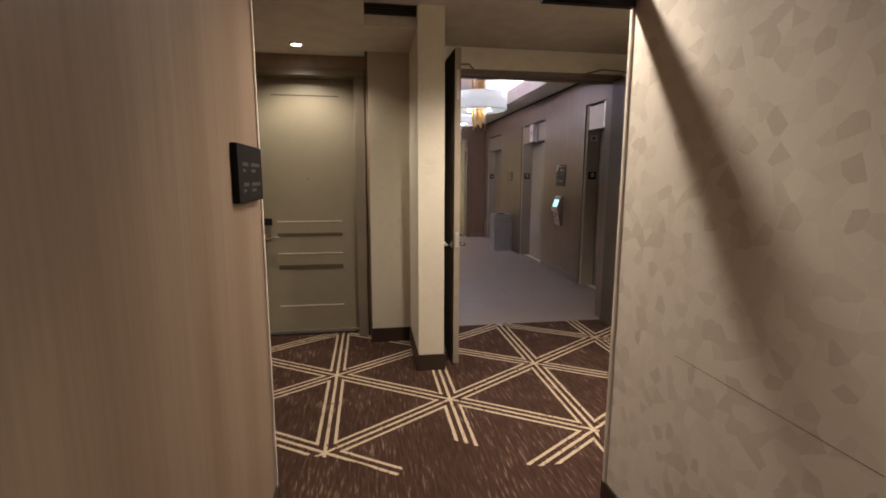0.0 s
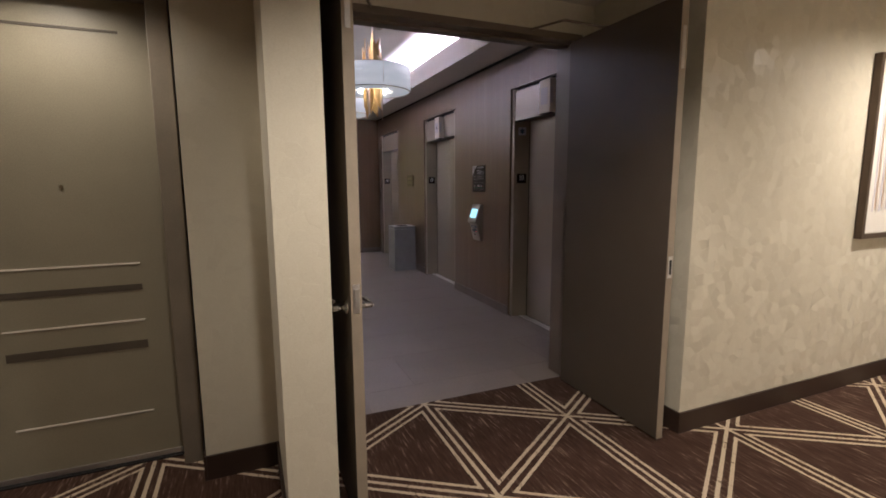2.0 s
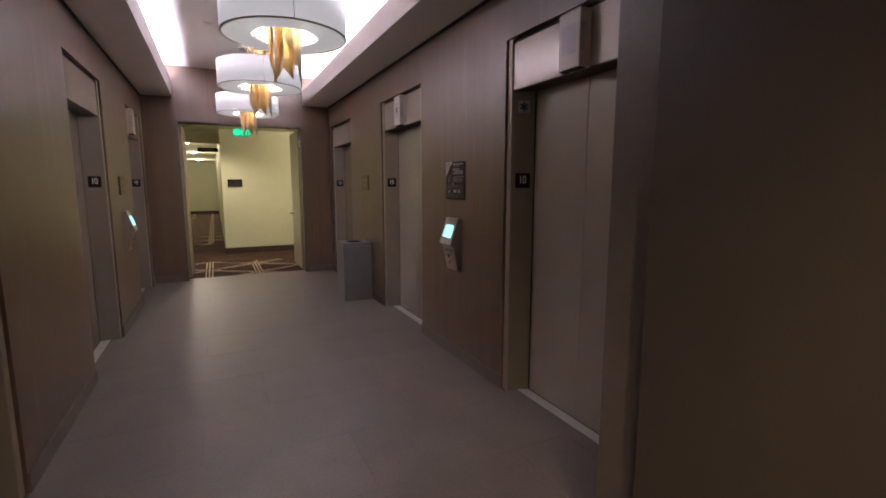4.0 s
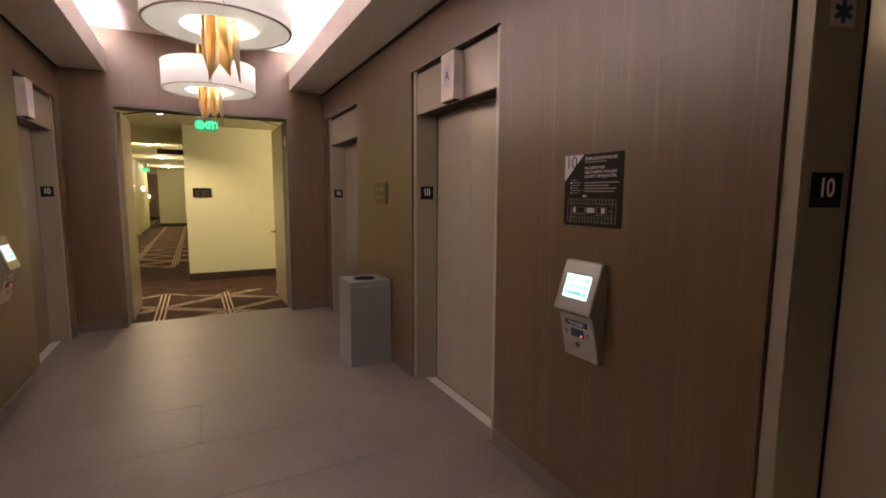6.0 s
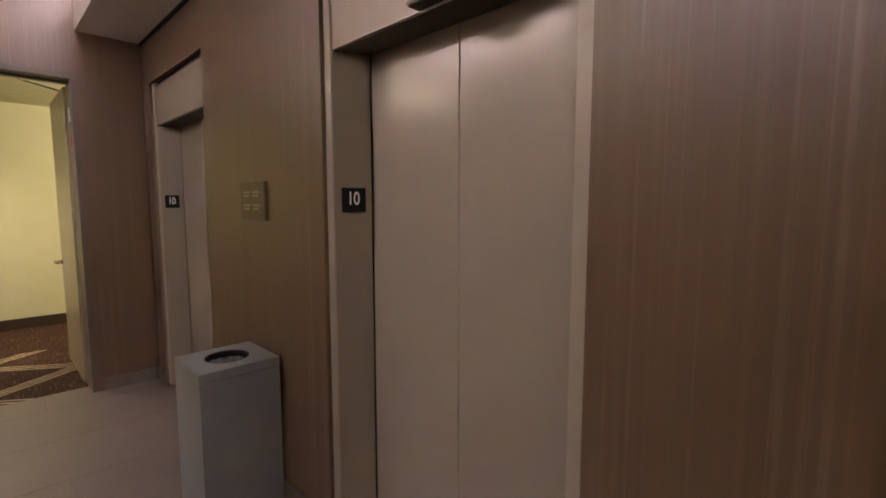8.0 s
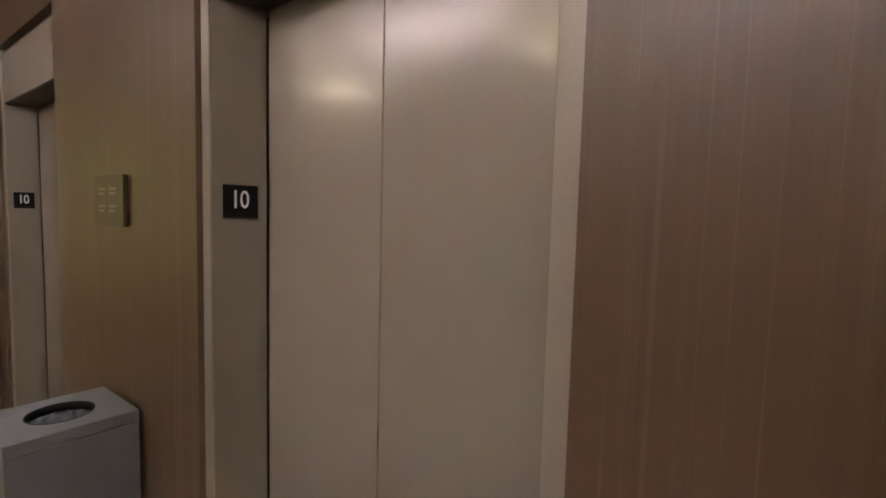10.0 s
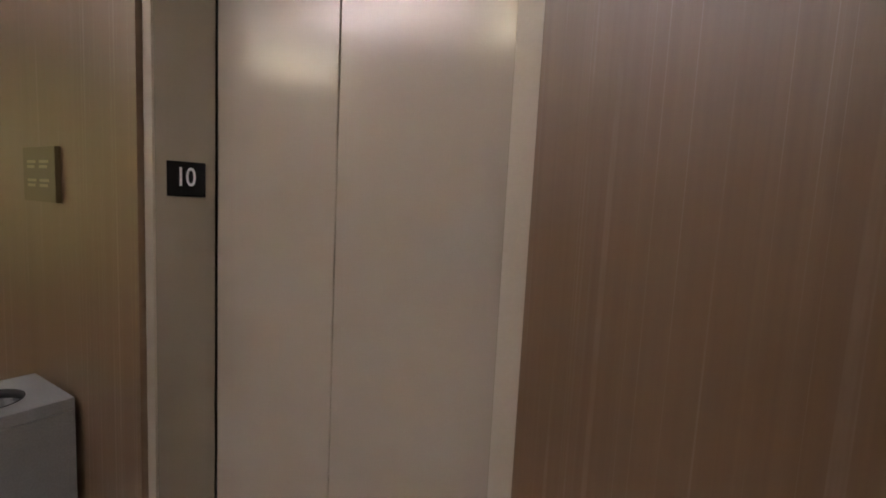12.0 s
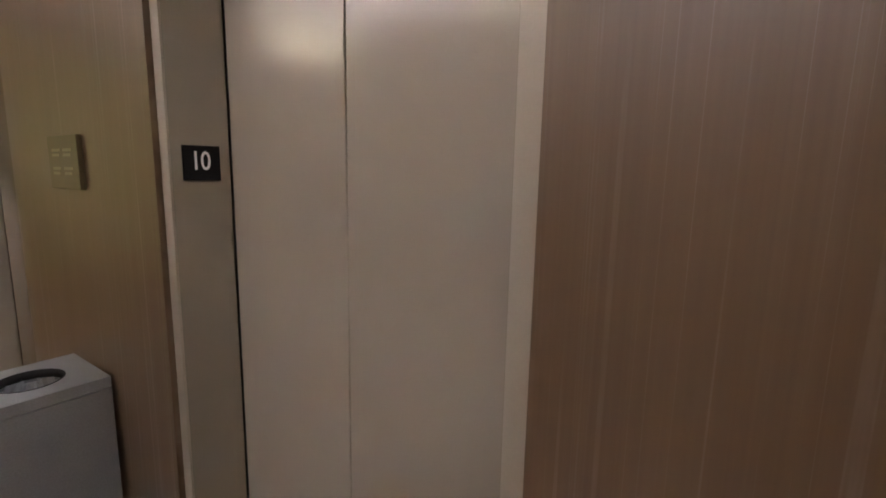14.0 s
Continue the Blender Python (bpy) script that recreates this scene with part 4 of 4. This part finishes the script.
def waste_bin(x0, x1, y0, y1, h):
    w = thing("waste_bin", pose((x0 + x1) / 2, (y0 + y1) / 2, 0), "grey metal waste bin with a round opening", "waste bin")
    a, b = (x1 - x0) / 2, (y1 - y0) / 2
    bm = bmesh.new()
    t, top = 0.012, h - 0.045
    loops = [[bm.verts.new((sx * (a - q), sy * (b - q), z)) for sx, sy in ((-1, -1), (1, -1), (1, 1), (-1, 1))] for q, z in ((0, 0), (0, top), (t, top), (t, 0.012))]
    for lo, up in zip(loops, loops[1:]):
        for k in range(4):
            bm.faces.new((lo[k], lo[(k + 1) % 4], up[(k + 1) % 4], up[k]))
    bm.faces.new(loops[0][::-1])
    bm.faces.new(loops[3])
    bmesh.ops.recalc_face_normals(bm, faces=bm.faces[:])
    part("body", bm, M_BIN, w)
    # lid: a square plate with a round hole, and a skirt
    bm = bmesh.new()
    seg, r = 48, 0.098
    def sq(k):
        ang = 2 * math.pi * k / seg
        c, s = math.cos(ang), math.sin(ang)
        m = max(abs(c), abs(s))
        return a * c / m, b * s / m
    rows = []
    for z, hole in ((h, True), (h, False), (h - 0.041, False), (h - 0.041, True)):
        rows.append([bm.verts.new((r * math.cos(2 * math.pi * k / seg), r * math.sin(2 * math.pi * k / seg), z) if hole else (*sq(k), z)) for k in range(seg)])
    for i in range(4):
        for k in range(seg):
            bm.faces.new((rows[i][k], rows[i][(k + 1) % seg], rows[(i + 1) % 4][(k + 1) % seg], rows[(i + 1) % 4][k]))
    bmesh.ops.recalc_face_normals(bm, faces=bm.faces[:])
    part("lid", bm, M_BIN, w, "grey metal lid with a round hole")
    part("hole_rim", ring(0.097, 0.101, h - 0.03, h + 0.002, 40), M_GAP, w, "dark rim of the opening", True)
    # liner bag, crumpled
    bm = bmesh.new()
    prev = None
    for z, rr in ((h - 0.028, 0.095), (h - 0.10, 0.105), (h - 0.25, 0.12), (h - 0.40, 0.10), (h - 0.42, 0.02)):
        cur = [bm.verts.new(((rr + 0.012 * math.sin(5 * k + z * 40)) * math.cos(2 * math.pi * k / 32), (rr + 0.012 * math.sin(5 * k + z * 40)) * math.sin(2 * math.pi * k / 32), z)) for k in range(32)]
        if prev:
            for k in range(32):
                bm.faces.new((prev[k], prev[(k + 1) % 32], cur[(k + 1) % 32], cur[k]))
        prev = cur
    part("liner", bm, M_LINER, w, "pale crumpled liner bag")
    return w


waste_bin(2.640, 3.012, 9.316, 9.676, 0.755)


# ---- guest room door ----
def guest_door():
    d = thing("door_1", pose(-0.43, 4.58, 0), "olive-taupe guest room door with grooved panels, closed", "door")
    d["kind"] = "structure"
    # frame
    for a, b in ((-0.525, -0.432), (0.432, 0.525)):
        part("frame_side", box(a, b, -0.12, 0.06, 0, 2.36, 0.005), M_GTRIM, d)
    part("frame_head", box(-0.525, 0.525, -0.12, 0.06, 2.36, 2.43, 0.005), M_GTRIM, d)
    slab = part("slab", box(-0.430, 0.430, 0.004, 0.045, 0.012, 2.355, 0.002), M_GDOOR, d)
    part("back", box(-0.52, 0.52, 0.062, 0.08, 0, 2.43), M_GAP, d)
    part("threshold", box(-0.430, 0.430, -0.02, 0.05, 0.0, 0.010, 0.002), M_GAP, d, "dark threshold strip")
    # grooves are raised strips; their dark colour paints the shade inside
    for z0, z1 in ((0.945, 0.976), (0.635, 0.676), (2.203, 2.214)):
        part("groove", box(-0.292, 0.294, 0.0005, 0.006, z0, z1), M_GROOVE, slab, "thin dark strip coloured as a groove's shade")
    for z in (1.085, 0.785, 0.283):
        part("inlay", box(-0.294, 0.292, 0.0, 0.006, z - 0.004, z + 0.004, 0.0005), M_BEAD, slab, "pale inlay line")
    lk = part("card_lock", box(-0.412, -0.330, -0.022, 0.005, 1.052, 1.116, 0.008), M_BLACK, d, "black card reader lock")
    h = part("lever_handle", rod((-0.376, 0.004, 0.950), (-0.376, -0.006, 0.950), 0.030, 28), M_CHROME, d, "chrome lever handle", True)
    bm = rod((-0.376, -0.006, 0.950), (-0.376, -0.052, 0.950), 0.010)
    add_rod(bm, (-0.382, -0.050, 0.950), (-0.262, -0.050, 0.946), 0.010, 16, 0.008)
    part("grip", bm, M_CHROME, h, "", True)
    part("peephole", rod((0.003, 0.006, 1.476), (0.003, -0.003, 1.476), 0.008, 16), M_BRASS, d, "small round peephole", True)
    part("bottom_sweep", box(-0.428, 0.428, -0.004, 0.004, 0.014, 0.042, 0.001), M_STEEL, d, "pale door sweep")


guest_door()


def sconce(x, y, z, side):
    s = thing("wall_sconce", pose(x, y, z), "small lit reading light with a black switch plate", "sconce")
    a, b = sorted((0, 0.016 * side))
    part("back_plate", box(a, b, -0.042, 0.042, -0.10, 0.10, 0.004), M_STEEL, s)
    a, b = sorted((0.016 * side, 0.030 * side))
    part("lens", box(a, b, -0.040, 0.002, -0.088, 0.088, 0.004), M_SCONCE, s, "glowing warm lens")
    part("switch", box(a, b, 0.008, 0.040, -0.05, 0.05, 0.003), M_BLACK, s, "black switch")
    led = sorted((0.030 * side, 0.032 * side))
    part("led", box(*led, 0.018, 0.030, -0.075, -0.06), M_EXIT, s, "green indicator")


sconce(-1.19, 4.20, 1.218, 1)


# ---- signs and picture in the entry corridor ----
def room_sign(m, w, h, label):
    s = thing("room_sign", m, label, "sign")
    part("plate", box(-w, w, -0.022, 0, -h, h, 0.003), M_BLACK, s)
    for z in (0.32, -0.38):
        bm = bmesh.new()
        for q, (a, b) in enumerate(((-0.7, -0.25), (-0.05, 0.75))):
            add_box(bm, a * w, b * w, -0.0232, -0.0215, z * h - 0.006, z * h + 0.006)
            add_box(bm, a * w, (a + b) / 2 * w, -0.0232, -0.0215, z * h - 0.026, z * h - 0.016)
        part("print", bm, M_FAINT, s, "faint raised print")
    return s


room_sign(pose(-0.32, 1.893, 1.50, 0, 0, 90), 0.170, 0.097, "black rectangular direction sign on the wood panel")
room_sign(pose(1.615, 14.66, 1.54, 0, 0, 0), 0.146, 0.078, "black direction sign on the cream wall")


def hanging_sign(x0, x1, y, z0, z1, label):
    s = thing("hanging_sign", pose((x0 + x1) / 2, y, z0), label, "sign")
    w, h = (x1 - x0) / 2, z1 - z0
    part("board", box(-w, w, -0.015, 0.015, 0, h, 0.002), M_BLACK, s)
    for q in (-0.7, 0.7):
        part("hanger", rod((q * w, 0, h), (q * w, 0, CZ - z0), 0.005, 8), M_STEEL, s)
    for f in (-1, 1):
        bm = bmesh.new()
        a, b = sorted((f * 0.0148, f * 0.0162))
        add_box(bm, -0.8 * w, 0.6 * w, a, b, h * 0.40, h * 0.62)
        part("print", bm, M_FRAME, s, "faint print")


hanging_sign(0.763, 1.134, 1.90, 2.135, 2.240, "dark hanging direction sign under the corridor ceiling")
hanging_sign(0.90, 1.34, 16.0, 2.275, 2.365, "dark hanging direction sign under the corridor ceiling")


def picture(x0, x1, z0, z1, y):
    p = thing("framed_picture", pose((x0 + x1) / 2, y, (z0 + z1) / 2), "bronze-framed picture with a white mount and pale stripes", "picture")
    w, h, f = (x1 - x0) / 2, (z1 - z0) / 2, 0.035
    for q in ((-w, -w + f, -h, h), (w - f, w, -h, h), (-w + f, w - f, -h, -h + f), (-w + f, w - f, h - f, h)):
        part("frame_bar", box(q[0], q[1], -0.045, 0, q[2], q[3], 0.003), M_PICFRAME, p)
    part("mount", box(-w + f, w - f, -0.018, -0.004, -h + f, h - f), M_MAT, p, "white picture mount")
    rng = random.Random(3)
    for k in range(24):
        xx = -w + 0.14 + k * (2 * w - 0.28) / 24
        lo = -h + 0.17 + 0.05 * rng.random()
        part("stripe", box(xx, xx + 0.012 + 0.010 * rng.random(), -0.0195, -0.0181, lo, h - 0.16 - 0.3 * rng.random()), (M_LILAC, M_ROSE, M_SOFFIT)[k % 3], p)


picture(4.24, 5.15, 1.085, 2.305, 3.658)


def ceiling_grille(x0, x1, y, z0, z1):
    g = thing("air_grille", pose((x0 + x1) / 2, y, (z0 + z1) / 2), "dark slotted air grille in the bulkhead face", "grille")
    w, h = (x1 - x0) / 2, (z1 - z0) / 2
    part("backing", box(-w, w, -0.003, 0, -h, h), M_GAP, g)
    for k in range(4):
        z = -h + (k + 0.5) * 2 * h / 4
        part("slat", box(-w, w, -0.012, -0.003, z - 0.003, z + 0.003), M_PLAN, g)


ceiling_grille(0.108, 0.470, 3.60, 2.605, 2.678)


def exit_sign(x, y, z, w=0.13, h=0.068):
    e = thing("exit_sign", pose(x, y, z), "clear hanging exit sign with glowing green letters", "exit sign")
    part("panel", box(-w, w, -0.006, 0.006, -h, h, 0.004), M_EXIT, e, "green-lit clear panel")
    lettering("lettering", "EXIT", h * 1.75, M_EXITLET, e, pose(0, -0.0068, 0, 90, 0, 0) @ Matrix.Diagonal((0.9, 1, 1, 1)), "CENTER", 0.0005, 0.0035)
    for f in (-1, 1):
        bm = rod((f * 0.125, -0.0068, 0), (f * 0.108, -0.0068, 0.034), 0.005, 8)
        add_rod(bm, (f * 0.125, -0.0068, 0), (f * 0.108, -0.0068, -0.034), 0.005, 8)
        part("chevron", bm, M_EXITLET, e)
    part("mount", box(-w * 0.5, w * 0.5, -0.02, 0.02, h, CZ - z), M_PLASTIC, e)


exit_sign(1.67, 12.15, 2.365)
exit_sign(-0.06, 26.0, 2.40)


def hall_sconce(m):
    """A tall gold back plate with a half-round lit cup, in the plane y = 0 looking to -y."""
    s = thing("hallway_sconce", m, "gold hallway wall sconce with a lit glass cup", "sconce", "hallway sconces")
    part("back_plate", box(-0.065, 0.065, -0.012, 0, -0.32, 0.20, 0.003), M_GOLD, s, "gold back plate")
    part("cup", rod((0, -0.06, 0.03), (0, -0.06, 0.16), 0.045, 24, 0.055), M_SCONCE, s, "glowing glass cup", True)
    part("arm", box(-0.012, 0.012, -0.06, -0.010, 0.0, 0.03, 0.002), M_GOLD, s)
    part("finial", rod((0, -0.06, -0.20), (0, -0.06, 0.03), 0.012, 12, 0.030), M_GOLD, s, "tapered gold stem", True)


for sy in (22.9, 26.4):
    hall_sconce(pose(-0.26, sy, 1.62, 0, 0, 90))
hall_sconce(pose(-0.95, 39.0, 1.30))

# ---- floor tiles, 1.2 by 0.6 m laid with a third's offset ----
tile_meshes = {}
for row in range(13):
    ty = 4.91 - 0.6 + row * 0.6
    y0, y1 = max(ty, TILE0), min(ty + 0.6, TILE1)
    off = 1.46 + 0.4 * (row - 7)
    k0 = math.floor((LX - off) / 1.2)
    for k in range(k0, k0 + 5):
        x0, x1 = max(off + 1.2 * k, LX), min(off + 1.2 * (k + 1), RX)
        if x1 - x0 < 0.02 or y1 - y0 < 0.02:
            continue
        size = (round(x1 - x0, 3), round(y1 - y0, 3))
        if size not in tile_meshes:
            tile_meshes[size] = mesh_of("tile", box(-size[0] / 2 + 0.0012, size[0] / 2 - 0.0012, -size[1] / 2 + 0.0012, size[1] / 2 - 0.0012, -0.010, 0.0, 0.0008), M_TILE)
        tile = new("tile", tile_meshes[size])
        tile.parent = floor
        tile.location = ((x0 + x1) / 2, (y0 + y1) / 2, 0)
